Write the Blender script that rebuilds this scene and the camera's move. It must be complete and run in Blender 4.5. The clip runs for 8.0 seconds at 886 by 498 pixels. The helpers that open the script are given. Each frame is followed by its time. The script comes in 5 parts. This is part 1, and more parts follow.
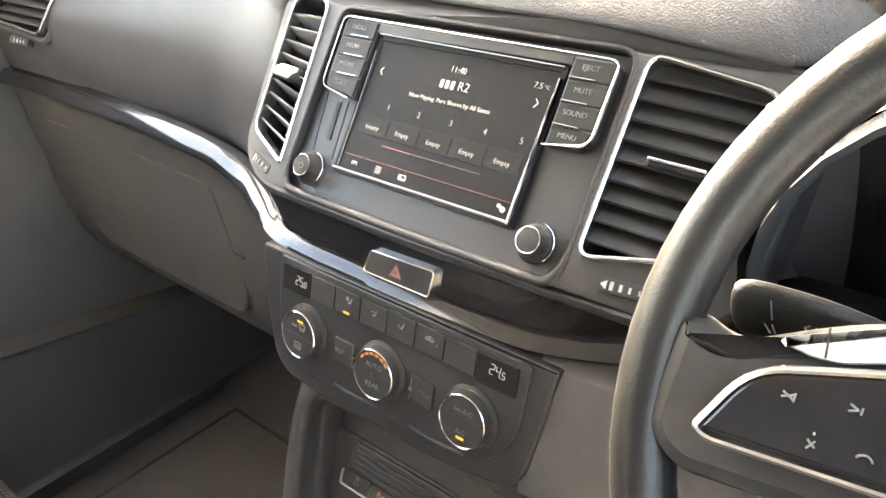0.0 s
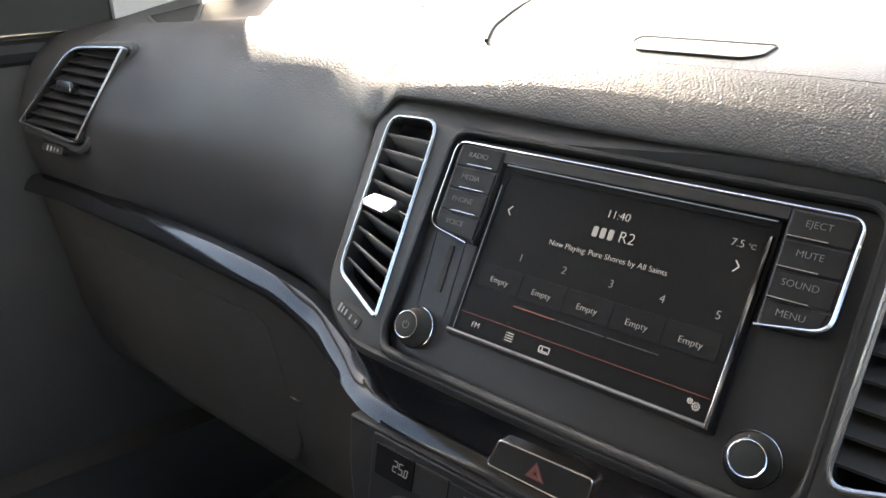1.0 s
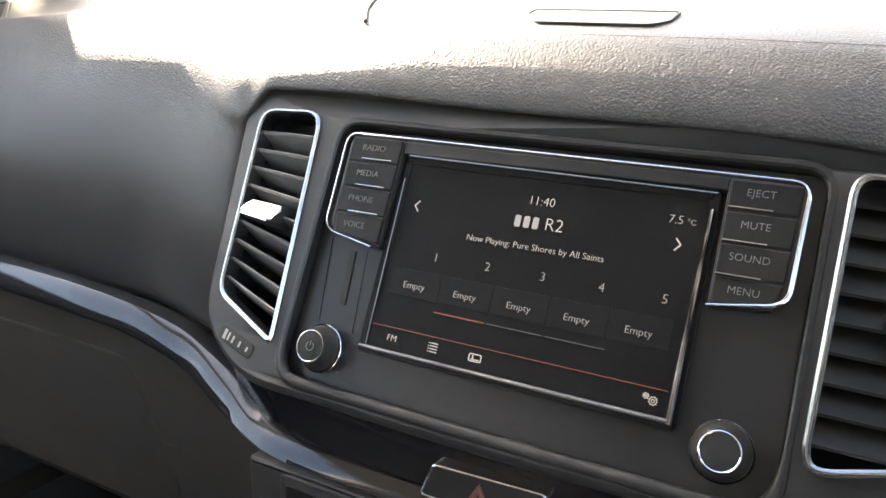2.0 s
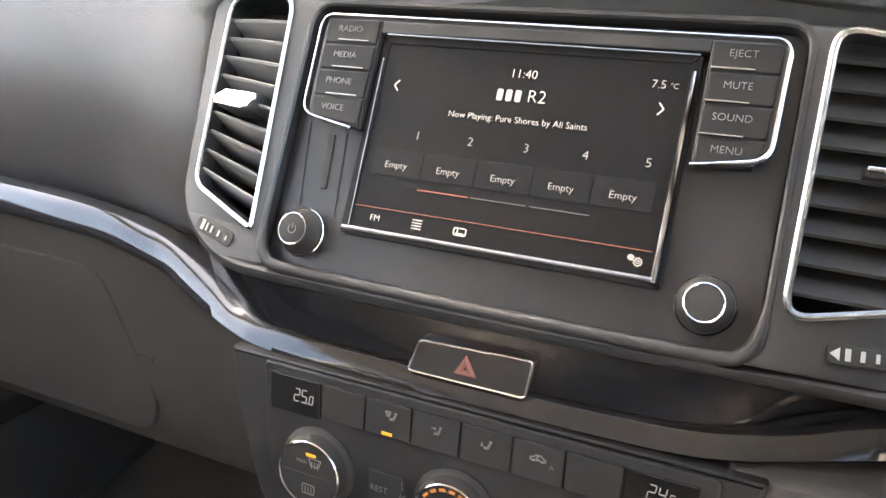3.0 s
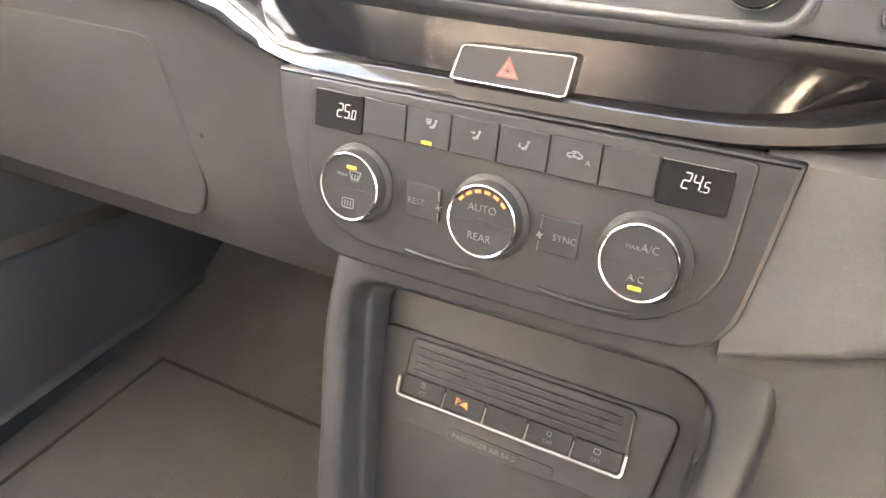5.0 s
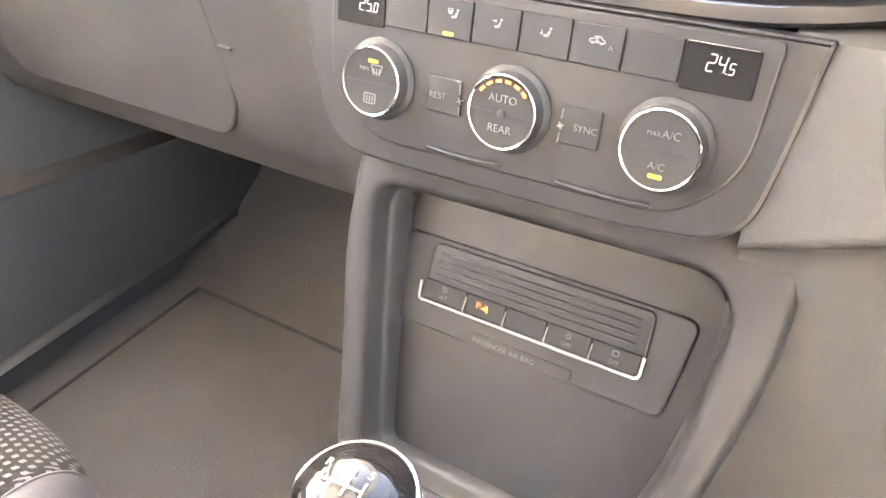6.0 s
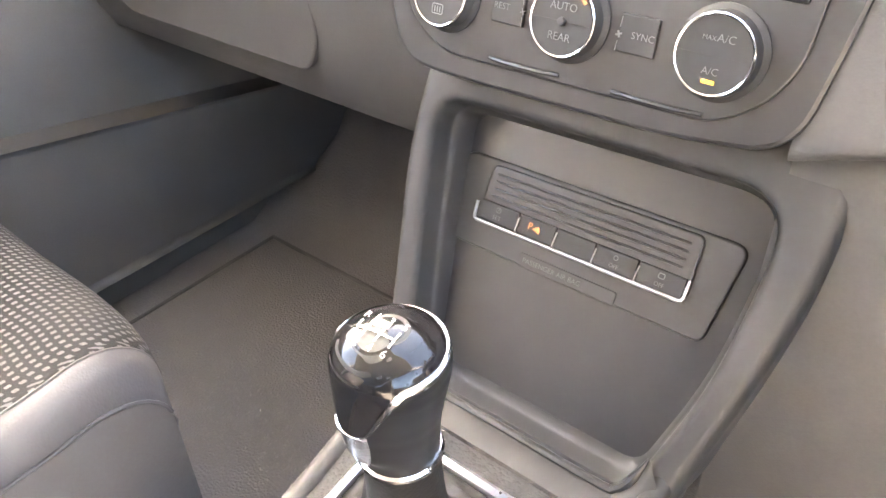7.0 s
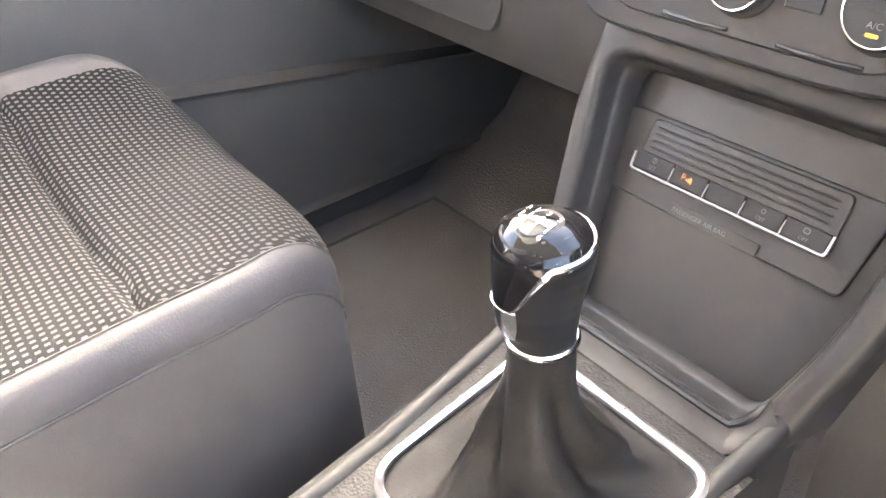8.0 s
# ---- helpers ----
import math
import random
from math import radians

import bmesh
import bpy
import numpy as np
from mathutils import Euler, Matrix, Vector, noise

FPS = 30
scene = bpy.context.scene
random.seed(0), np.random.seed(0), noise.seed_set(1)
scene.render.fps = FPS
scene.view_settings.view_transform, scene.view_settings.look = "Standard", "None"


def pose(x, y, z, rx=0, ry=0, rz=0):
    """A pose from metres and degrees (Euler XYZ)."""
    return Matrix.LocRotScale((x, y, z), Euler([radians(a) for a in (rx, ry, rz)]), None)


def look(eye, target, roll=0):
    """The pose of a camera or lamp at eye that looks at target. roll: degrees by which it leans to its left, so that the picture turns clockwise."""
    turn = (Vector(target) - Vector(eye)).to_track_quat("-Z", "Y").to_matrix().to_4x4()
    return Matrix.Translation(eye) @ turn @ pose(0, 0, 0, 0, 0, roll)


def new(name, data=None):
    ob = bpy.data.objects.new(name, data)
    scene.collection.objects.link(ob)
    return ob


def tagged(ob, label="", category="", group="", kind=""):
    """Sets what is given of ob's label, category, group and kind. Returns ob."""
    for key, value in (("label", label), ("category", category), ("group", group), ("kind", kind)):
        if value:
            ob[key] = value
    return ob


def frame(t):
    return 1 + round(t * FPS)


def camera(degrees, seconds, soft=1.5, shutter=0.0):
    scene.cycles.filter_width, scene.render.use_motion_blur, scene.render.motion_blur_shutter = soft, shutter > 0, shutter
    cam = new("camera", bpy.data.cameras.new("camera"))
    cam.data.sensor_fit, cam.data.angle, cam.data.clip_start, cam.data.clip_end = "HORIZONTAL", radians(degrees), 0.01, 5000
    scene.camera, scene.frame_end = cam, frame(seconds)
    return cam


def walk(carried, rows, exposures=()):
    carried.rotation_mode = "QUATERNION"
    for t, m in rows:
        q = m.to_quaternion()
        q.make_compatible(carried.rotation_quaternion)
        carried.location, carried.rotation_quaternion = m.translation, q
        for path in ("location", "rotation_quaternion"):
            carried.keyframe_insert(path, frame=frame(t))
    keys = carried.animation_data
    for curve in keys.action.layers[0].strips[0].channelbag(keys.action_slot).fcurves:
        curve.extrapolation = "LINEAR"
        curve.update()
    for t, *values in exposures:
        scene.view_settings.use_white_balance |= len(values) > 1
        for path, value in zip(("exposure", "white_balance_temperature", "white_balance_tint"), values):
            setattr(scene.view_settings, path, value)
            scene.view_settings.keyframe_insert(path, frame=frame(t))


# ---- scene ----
cam = camera(60.1, 8.0)
# The radio's face leans 35 degrees; TILT turns its own upright frame into the car's.
TILT = pose(0, 0, 0.80, -35, 0, 0)
PATH = [
    (0, (0.319, -0.401, -0.076), (-0.831, 1.235, -0.11), 19.8),
    (0.5, (0.228, -0.374, -0.068), (-0.99, 1.211, 0.002), 20.4),
    (1, (0.179, -0.365, -0.048), (-1.037, 1.215, 0.104), 20.3),
    (1.5, (0.145, -0.345, -0.043), (-0.917, 1.332, 0.195), 17.1),
    (1.7, (0.135, -0.341, -0.045), (-0.849, 1.379, 0.224), 15.6),
    (2.8, (0.117, -0.336, -0.086), (-0.66, 1.492, 0.141), 12.6),
    (3, (0.121, -0.334, -0.091), (-0.661, 1.498, 0.089), 12.4),
    (3.5, (0.128, -0.329, -0.114), (-0.647, 1.513, -0.016), 12.5),
    (4, (0.132, -0.323, -0.132), (-0.649, 1.518, -0.136), 12.8),
    (4.5, (0.134, -0.325, -0.149), (-0.659, 1.51, -0.221), 13.3),
    (4.7, (0.139, -0.324, -0.169), (-0.682, 1.5, -0.198), 14.5),
    (6, (0.162, -0.316, -0.219), (-0.734, 1.461, -0.412), 16.2),
    (6.5, (0.178, -0.313, -0.242), (-0.779, 1.429, -0.468), 17.7),
    (7, (0.195, -0.32, -0.259), (-0.855, 1.362, -0.527), 19.8),
    (7.5, (0.222, -0.336, -0.277), (-0.953, 1.247, -0.611), 21.9),
    (8, (0.239, -0.361, -0.292), (-1.072, 1.088, -0.716), 24.9),
]
EXPOSURES = [
    (0.0, 4.75, 8900, 14), (0.5, 3.75, 8200, 14), (1.0, 2.85, 7600, 13), (1.5, 2.95, 7600, 13), (3.0, 4.3, 8200, 16), (3.5, 5.1, 8500, 18),
    (4.0, 5.4, 8800, 18), (4.5, 5.55, 9000, 18), (6.0, 6.5, 8800, 18), (6.5, 6.22, 8600, 18), (7.0, 6.15, 8300, 18), (8.0, 5.85, 8000, 18),
]
walk(cam, [(t, TILT @ look(eye, target, roll)) for t, eye, target, roll in PATH], EXPOSURES)

# ---- light: winter sun ahead and to the left, clear sky ----
SUN_AZ, SUN_EL = 57.0, 27.0
sun_dir = Vector((-math.sin(radians(SUN_AZ)) * math.cos(radians(SUN_EL)), math.cos(radians(SUN_AZ)) * math.cos(radians(SUN_EL)), math.sin(radians(SUN_EL))))
world = bpy.data.worlds.new("sky")
scene.world = world
world.use_nodes = True
wn = world.node_tree.nodes
sky = wn.new("ShaderNodeTexSky")
sky.sky_type = "NISHITA"
sky.sun_disc = False
sky.sun_elevation = radians(SUN_EL)
sky.sun_rotation = radians(-SUN_AZ)
wn["Background"].inputs["Strength"].default_value = 0.15
world.node_tree.links.new(sky.outputs["Color"], wn["Background"].inputs["Color"])
sun = new("sun", bpy.data.lights.new("sun", "SUN"))
sun.data.energy, sun.data.angle, sun.data.color = 5.0, radians(0.53), (1.0, 0.94, 0.85)
sun.matrix_world = look(tuple(sun_dir * 30), (0, 0, 0.8))


# ---- materials ----
def material(name, color, rough=0.5, metal=0.0, grain=0.0, grain_size=0.002, bump=0.0, mottle=0.12, mottle_size=0.05,
             coat=0.0, emit=None, strength=0.0, cells=False, spec=0.5, bump_dist=0.0004, grain_fade=None, warp_by=0.8, soft=0.35):
    """A principled surface with mottled colour at two scales, and a fine relief."""
    m = bpy.data.materials.new(name)
    m.use_nodes = True
    nt = m.node_tree
    n, link = nt.nodes, nt.links.new
    b = n["Principled BSDF"]
    b.inputs["Roughness"].default_value = rough
    b.inputs["Metallic"].default_value = metal
    b.inputs["Coat Weight"].default_value = coat
    b.inputs["Coat Roughness"].default_value = 0.04
    b.inputs["Specular IOR Level"].default_value = spec
    tc = n.new("ShaderNodeTexCoord")
    big = n.new("ShaderNodeTexNoise")
    big.inputs["Scale"].default_value = 1 / mottle_size
    big.inputs["Detail"].default_value = 5
    fine = n.new("ShaderNodeTexNoise")
    fine.inputs["Scale"].default_value = 1 / (mottle_size * 0.05)
    fine.inputs["Detail"].default_value = 3
    add = n.new("ShaderNodeMath")
    add.operation = "ADD"
    ramp = n.new("ShaderNodeMapRange")
    ramp.inputs["From Min"].default_value, ramp.inputs["From Max"].default_value = 0.6, 1.4
    ramp.inputs["To Min"].default_value, ramp.inputs["To Max"].default_value = 1 - mottle, 1 + mottle
    mix = n.new("ShaderNodeVectorMath")
    mix.operation = "SCALE"
    mix.inputs[0].default_value = color
    link(tc.outputs["Object"], big.inputs["Vector"])
    link(tc.outputs["Object"], fine.inputs["Vector"])
    link(big.outputs["Fac"], add.inputs[0])
    link(fine.outputs["Fac"], add.inputs[1])
    link(add.outputs[0], ramp.inputs["Value"])
    link(ramp.outputs[0], mix.inputs["Scale"])
    link(mix.outputs[0], b.inputs["Base Color"])
    rr = n.new("ShaderNodeMapRange")
    rr.inputs["To Min"].default_value, rr.inputs["To Max"].default_value = max(0.0, rough * 0.85), min(1.0, rough * 1.18)
    link(big.outputs["Fac"], rr.inputs["Value"])
    link(rr.outputs[0], b.inputs["Roughness"])
    if bump > 0:
        bp = n.new("ShaderNodeBump")
        bp.inputs["Strength"].default_value = bump
        bp.inputs["Distance"].default_value = bump_dist
        if cells:
            warp = n.new("ShaderNodeTexNoise")
            warp.inputs["Scale"].default_value = 0.5 / grain_size
            wm = n.new("ShaderNodeMixRGB")
            wm.blend_type = "ADD"
            wm.inputs["Fac"].default_value = grain_size * warp_by
            tex = n.new("ShaderNodeTexVoronoi")
            tex.feature = "SMOOTH_F1"
            tex.inputs["Smoothness"].default_value = soft
            tex.inputs["Scale"].default_value = 1 / grain_size
            link(tc.outputs["Object"], warp.inputs["Vector"])
            link(tc.outputs["Object"], wm.inputs["Color1"])
            link(warp.outputs["Color"], wm.inputs["Color2"])
            link(wm.outputs["Color"], tex.inputs["Vector"])
            bp.invert = True
            link(tex.outputs["Distance"], bp.inputs["Height"])
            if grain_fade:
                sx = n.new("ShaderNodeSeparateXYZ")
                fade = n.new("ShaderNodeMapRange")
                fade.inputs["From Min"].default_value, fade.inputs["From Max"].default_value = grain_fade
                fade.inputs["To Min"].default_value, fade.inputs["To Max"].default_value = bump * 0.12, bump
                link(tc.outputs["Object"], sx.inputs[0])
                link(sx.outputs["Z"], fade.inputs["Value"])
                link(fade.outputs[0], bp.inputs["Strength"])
        else:
            tex = n.new("ShaderNodeTexNoise")
            tex.inputs["Scale"].default_value = 1 / grain_size
            tex.inputs["Detail"].default_value = 4
            link(tc.outputs["Object"], tex.inputs["Vector"])
            link(tex.outputs["Fac"], bp.inputs["Height"])
        link(bp.outputs["Normal"], b.inputs["Normal"])
    if emit:
        b.inputs["Emission Color"].default_value = (*emit, 1)
        b.inputs["Emission Strength"].default_value = strength
    return m


def glow(name, color, strength):
    m = bpy.data.materials.new(name)
    m.use_nodes = True
    b = m.node_tree.nodes["Principled BSDF"]
    b.inputs["Base Color"].default_value = (0.008, 0.008, 0.0085, 1)
    b.inputs["Roughness"].default_value = 0.4
    b.inputs["Emission Color"].default_value = (*color, 1)
    b.inputs["Emission Strength"].default_value = strength
    return m


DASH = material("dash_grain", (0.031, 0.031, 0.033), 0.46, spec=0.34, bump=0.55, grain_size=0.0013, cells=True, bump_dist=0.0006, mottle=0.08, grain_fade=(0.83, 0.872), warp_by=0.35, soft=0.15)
FACE = material("dash_face", (0.066, 0.065, 0.066), 0.5, bump=0.3, grain_size=0.0011, cells=True, bump_dist=0.0002)
BEZEL = material("bezel_plastic", (0.016, 0.016, 0.017), 0.5, spec=0.35, bump=0.12, grain_size=0.0008)
SMOOTH = material("smooth_plastic", (0.011, 0.011, 0.012), 0.40, spec=0.38, bump=0.06, grain_size=0.0008)
RUBBER = material("matt_plastic", (0.012, 0.012, 0.0125), 0.6, spec=0.3, bump=0.1, grain_size=0.0006)
PIANO = material("piano_black", (0.006, 0.006, 0.007), 0.13, bump=0.02, grain_size=0.01)
KNOBSKIN = material("knob_plastic", (0.006, 0.006, 0.0062), 0.42, spec=0.2, bump=0.05, grain_size=0.0008)
CROWN = material("knob_crown", (0.005, 0.005, 0.0055), 0.06, spec=0.2)
CHROME = material("satin_chrome", (0.43, 0.44, 0.46), 0.25, metal=1.0, mottle=0.05, bump=0.02, grain_size=0.003)
DULL = material("dull_chrome", (0.30, 0.30, 0.31), 0.34, metal=1.0, mottle=0.12, mottle_size=0.02, bump=0.03, grain_size=0.003)
BRIGHT = material("polished_chrome", (0.60, 0.60, 0.62), 0.14, metal=1.0, mottle=0.05)
FRAME = material("bright_frame", (0.88, 0.88, 0.90), 0.28, metal=1.0, mottle=0.04)
GLASSY = material("screen_glass", (0.005, 0.005, 0.0055), 0.45, mottle=0.2, spec=0.12)
# Black blades: the light they reflect is put into this paler colour.
SLAT_LIT = material("vent_slat_lit", (0.12, 0.12, 0.124), 0.36, bump=0.05, grain_size=0.001)
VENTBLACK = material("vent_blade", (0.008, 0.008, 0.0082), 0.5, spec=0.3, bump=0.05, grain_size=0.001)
SATIN = material("satin_black", (0.010, 0.010, 0.011), 0.12, bump=0.03, grain_size=0.004)
DEEP = material("vent_depth", (0.010, 0.010, 0.010), 0.8)
GRAIN = material("console_grain", (0.020, 0.020, 0.0204), 0.62, spec=0.12, bump=0.6, grain_size=0.0022, cells=True, bump_dist=0.0008)
GLOVE = material("lower_dash_plastic", (0.036, 0.0355, 0.0355), 0.6, bump=0.35, grain_size=0.0013, cells=True, bump_dist=0.0003, spec=0.35)
DOORSKIN = material("door_plastic", (0.050, 0.050, 0.051), 0.6, spec=0.35, bump=0.3, grain_size=0.0014, cells=True, bump_dist=0.0003)
SILVER = material("silver_paint", (0.50, 0.50, 0.51), 0.42, metal=0.5, mottle=0.04)
MARK = material("printed_mark", (0.25, 0.252, 0.255), 0.5)
KNOBPRINT = material("knob_print", (0.32, 0.32, 0.33), 0.5)
KEYPRINT = material("key_print", (0.14, 0.142, 0.147), 0.6)
CARPET = material("carpet", (0.085, 0.083, 0.084), 0.95, bump=0.9, grain_size=0.003, bump_dist=0.003)
VINYL = material("seat_vinyl", (0.026, 0.0258, 0.029), 0.6, spec=0.26, bump=0.25, grain_size=0.0016, cells=True, bump_dist=0.0003)
SEATSIDE = material("seat_side_cloth", (0.030, 0.029, 0.030), 0.85, bump=0.3, grain_size=0.0015)
LEATHER = material("gaiter_leather", (0.007, 0.0068, 0.0068), 0.56, spec=0.18, bump=0.4, grain_size=0.0015, cells=True, bump_dist=0.0003)
WHEEL = material("wheel_leather", (0.006, 0.006, 0.0062), 0.38, spec=0.30, bump=0.3, grain_size=0.0013, cells=True, bump_dist=0.0003)
LINING = material("headlining", (0.45, 0.44, 0.42), 0.95, bump=0.3, grain_size=0.003)
PILLAR = material("pillar_trim", (0.36, 0.36, 0.36), 0.7, bump=0.2, grain_size=0.0015)
GROUND = material("asphalt_outside", (0.06, 0.06, 0.06), 0.9, bump=0.5, grain_size=0.02, mottle=0.3, mottle_size=1.5)
PRINT = material("printed_grey", (0.10, 0.102, 0.105), 0.6)
EDGE = material("brushed_edge", (0.26, 0.265, 0.275), 0.33, metal=1.0, mottle=0.25, mottle_size=0.012, bump=0.05, grain_size=0.002)


def streaked(name):
    """Polished metal with long dull and dark streaks along its length."""
    m = material(name, (0.5, 0.5, 0.52), 0.2, metal=1.0)
    n, link = m.node_tree.nodes, m.node_tree.links.new
    b = n["Principled BSDF"]
    tc, mp, tex, ramp = n.new("ShaderNodeTexCoord"), n.new("ShaderNodeMapping"), n.new("ShaderNodeTexNoise"), n.new("ShaderNodeValToRGB")
    mp.inputs["Scale"].default_value = (1100, 1100, 45)
    mp.inputs["Rotation"].default_value = (0, radians(4), 0)
    tex.inputs["Scale"].default_value = 1.0
    tex.inputs["Detail"].default_value = 3
    ramp.color_ramp.elements[0].position, ramp.color_ramp.elements[0].color = 0.40, (0.05, 0.05, 0.055, 1)
    ramp.color_ramp.elements[1].position, ramp.color_ramp.elements[1].color = 0.66, (0.62, 0.62, 0.65, 1)
    link(tc.outputs["Object"], mp.inputs["Vector"])
    link(mp.outputs[0], tex.inputs["Vector"])
    link(tex.outputs["Fac"], ramp.inputs["Fac"])
    link(ramp.outputs[0], b.inputs["Base Color"])
    return m


STREAK = streaked("streaked_chrome")
WHITE = material("printed_white", (0.75, 0.76, 0.78), 0.5)
RED = material("printed_red", (0.17, 0.045, 0.036), 0.5)
LIT = glow("screen_white", (0.9, 0.90, 0.92), 0.085)
DIMLIT = glow("screen_grey", (0.60, 0.62, 0.66), 0.018)
SOFTLIT = glow("screen_soft", (0.85, 0.87, 0.9), 0.060)
KEYCAP = material("key_plastic", (0.0095, 0.0095, 0.010), 0.42, mottle=0.1, spec=0.2)
TILE = material("screen_tile", (0.0085, 0.0085, 0.0092), 0.45, mottle=0.1, spec=0.12)
LCD = glow("lcd_white", (0.85, 0.9, 1.0), 0.024)
REDLIT = glow("screen_red", (0.85, 0.22, 0.15), 0.045)
AMBER = glow("amber_led", (1.0, 0.52, 0.04), 0.06)
AMBER_SOFT = glow("amber_led_soft", (1.0, 0.40, 0.12), 0.035)


def fabric(name):
    """Grey cloth woven with short pale dashes, in rows that are shifted by half a step."""
    m = bpy.data.materials.new(name)
    m.use_nodes = True
    nt = m.node_tree
    n, link = nt.nodes, nt.links.new
    b = n["Principled BSDF"]
    b.inputs["Roughness"].default_value = 0.9
    b.inputs["Specular IOR Level"].default_value = 0.08
    tc = n.new("ShaderNodeTexCoord")
    sep = n.new("ShaderNodeSeparateXYZ")
    link(tc.outputs["UV"], sep.inputs[0])

    def math_node(op, a, v):
        q = n.new("ShaderNodeMath")
        q.operation = op
        for k, val in enumerate((a, v)):
            if val is None:
                continue
            if isinstance(val, (int, float)):
                q.inputs[k].default_value = val
            else:
                link(val, q.inputs[k])
        return q.outputs[0]

    row = math_node("MULTIPLY", sep.outputs["Y"], 1 / 0.0066)
    shift = math_node("MULTIPLY", math_node("MODULO", math_node("FLOOR", row, None), 2), 0.5)
    col = math_node("ADD", math_node("MULTIPLY", sep.outputs["X"], 1 / 0.0070), shift)
    fr = math_node("ABSOLUTE", math_node("SUBTRACT", math_node("FRACT", row, None), 0.5), None)
    fc = math_node("ABSOLUTE", math_node("SUBTRACT", math_node("FRACT", col, None), 0.5), None)
    wob = n.new("ShaderNodeTexNoise")
    wob.inputs["Scale"].default_value = 420
    link(tc.outputs["UV"], wob.inputs["Vector"])
    wv = math_node("MULTIPLY", math_node("SUBTRACT", wob.outputs["Fac"], 0.5), 0.25)
    er = math_node("POWER", math_node("MULTIPLY", fr, 1 / 0.30), 2)
    waist = math_node("ADD", math_node("MULTIPLY", fr, 0.45), 0.20)
    ec = math_node("POWER", math_node("DIVIDE", fc, waist), 2)
    dash = math_node("LESS_THAN", math_node("ADD", math_node("ADD", er, ec), wv), 1.0)
    mix = n.new("ShaderNodeMixRGB")
    mix.inputs["Color1"].default_value = (0.0040, 0.0040, 0.0048, 1)
    mix.inputs["Color2"].default_value = (0.046, 0.0455, 0.047, 1)
    link(dash, mix.inputs["Fac"])
    weave = n.new("ShaderNodeTexNoise")
    weave.inputs["Scale"].default_value = 900
    link(tc.outputs["UV"], weave.inputs["Vector"])
    mul = n.new("ShaderNodeMixRGB")
    mul.blend_type = "OVERLAY"
    mul.inputs["Fac"].default_value = 0.6
    link(mix.outputs[0], mul.inputs["Color1"])
    link(weave.outputs["Fac"], mul.inputs["Color2"])
    link(mul.outputs[0], b.inputs["Base Color"])
    bp = n.new("ShaderNodeBump")
    bp.inputs["Strength"].default_value = 0.6
    bp.inputs["Distance"].default_value = 0.0006
    hh = math_node("ADD", math_node("MULTIPLY", dash, 0.7), weave.outputs["Fac"])
    link(hh, bp.inputs["Height"])
    link(bp.outputs["Normal"], b.inputs["Normal"])
    return m


CLOTH = fabric("seat_cloth")


def clear_glass(name):
    m = bpy.data.materials.new(name)
    m.use_nodes = True
    b = m.node_tree.nodes["Principled BSDF"]
    b.inputs["Base Color"].default_value = (0.96, 0.98, 0.97, 1)
    b.inputs["Roughness"].default_value = 0.0
    b.inputs["Transmission Weight"].default_value = 1.0
    b.inputs["IOR"].default_value = 1.45
    return m


CLEAR = clear_glass("window_glass")


# ---- mesh helpers ----
def thing(name, label, category, m=None, group="", kind=""):
    ob = new(name)
    ob.empty_display_size = 0.02
    if m is not None:
        ob.matrix_basis = m
    return tagged(ob, label, category, group, kind)


def part(name, bm, mat, parent=None, label="", angle=35):
    me = bpy.data.meshes.new(name)
    bmesh.ops.recalc_face_normals(bm, faces=bm.faces)
    crisp = [e.index for e in bm.edges if not e.smooth] if bm.edges.index_update() is None else []
    bm.to_mesh(me)
    bm.free()
    me.materials.append(mat)
    me.polygons.foreach_set("use_smooth", [True] * len(me.polygons))
    me.set_sharp_from_angle(angle=radians(angle))
    for k in crisp:
        me.edges[k].use_edge_sharp = True
    ob = new(name, me)
    if parent:
        ob.parent = parent
    if label:
        ob["label"] = label
    return ob


def structure(name, bm, mat, label, category):
    return tagged(part(name, bm, mat), label, category, kind="structure")


def rounded(corners, radius, seg=5):
    """The outline of a polygon (x, z) with each corner rounded; radius: one number or one a corner."""
    out, k = [], len(corners)
    for i, c in enumerate(corners):
        r = radius[i] if isinstance(radius, (list, tuple)) else radius
        p, a, b = Vector(c), Vector(corners[i - 1]), Vector(corners[(i + 1) % k])
        u, v = (a - p), (b - p)
        d = min(r, 0.48 * u.length, 0.48 * v.length)
        s, e = p + u.normalized() * d, p + v.normalized() * d
        for j in range(seg + 1):
            t = j / seg
            out.append(((1 - t) ** 2 * s + 2 * t * (1 - t) * p + t * t * e).to_tuple())
    return out


def box_outline(cx, cz, w, h, r, seg=4):
    return rounded([(cx - w / 2, cz - h / 2), (cx + w / 2, cz - h / 2), (cx + w / 2, cz + h / 2), (cx - w / 2, cz + h / 2)], r, seg)


def inset(outline, d):
    """The outline moved inwards by d."""
    n = len(outline)
    area = sum(outline[i - 1][0] * outline[i][1] - outline[i][0] * outline[i - 1][1] for i in range(n))
    sign = 1 if area > 0 else -1
    out = []
    for i in range(n):
        a, p, b = Vector(outline[i - 1]), Vector(outline[i]), Vector(outline[(i + 1) % n])
        e1, e2 = p - a, b - p
        if e1.length < 1e-7:
            e1 = e2
        if e2.length < 1e-7:
            e2 = e1
        n1, n2 = Vector((-e1.y, e1.x)).normalized(), Vector((-e2.y, e2.x)).normalized()
        m = n1 + n2
        m = m.normalized() / max(0.5, math.sqrt(max(0.05, (1 + n1.dot(n2)) / 2))) if m.length > 1e-6 else n1
        out.append((p + sign * d * m).to_tuple())
    return out


def flat(x, z):
    return 0.0


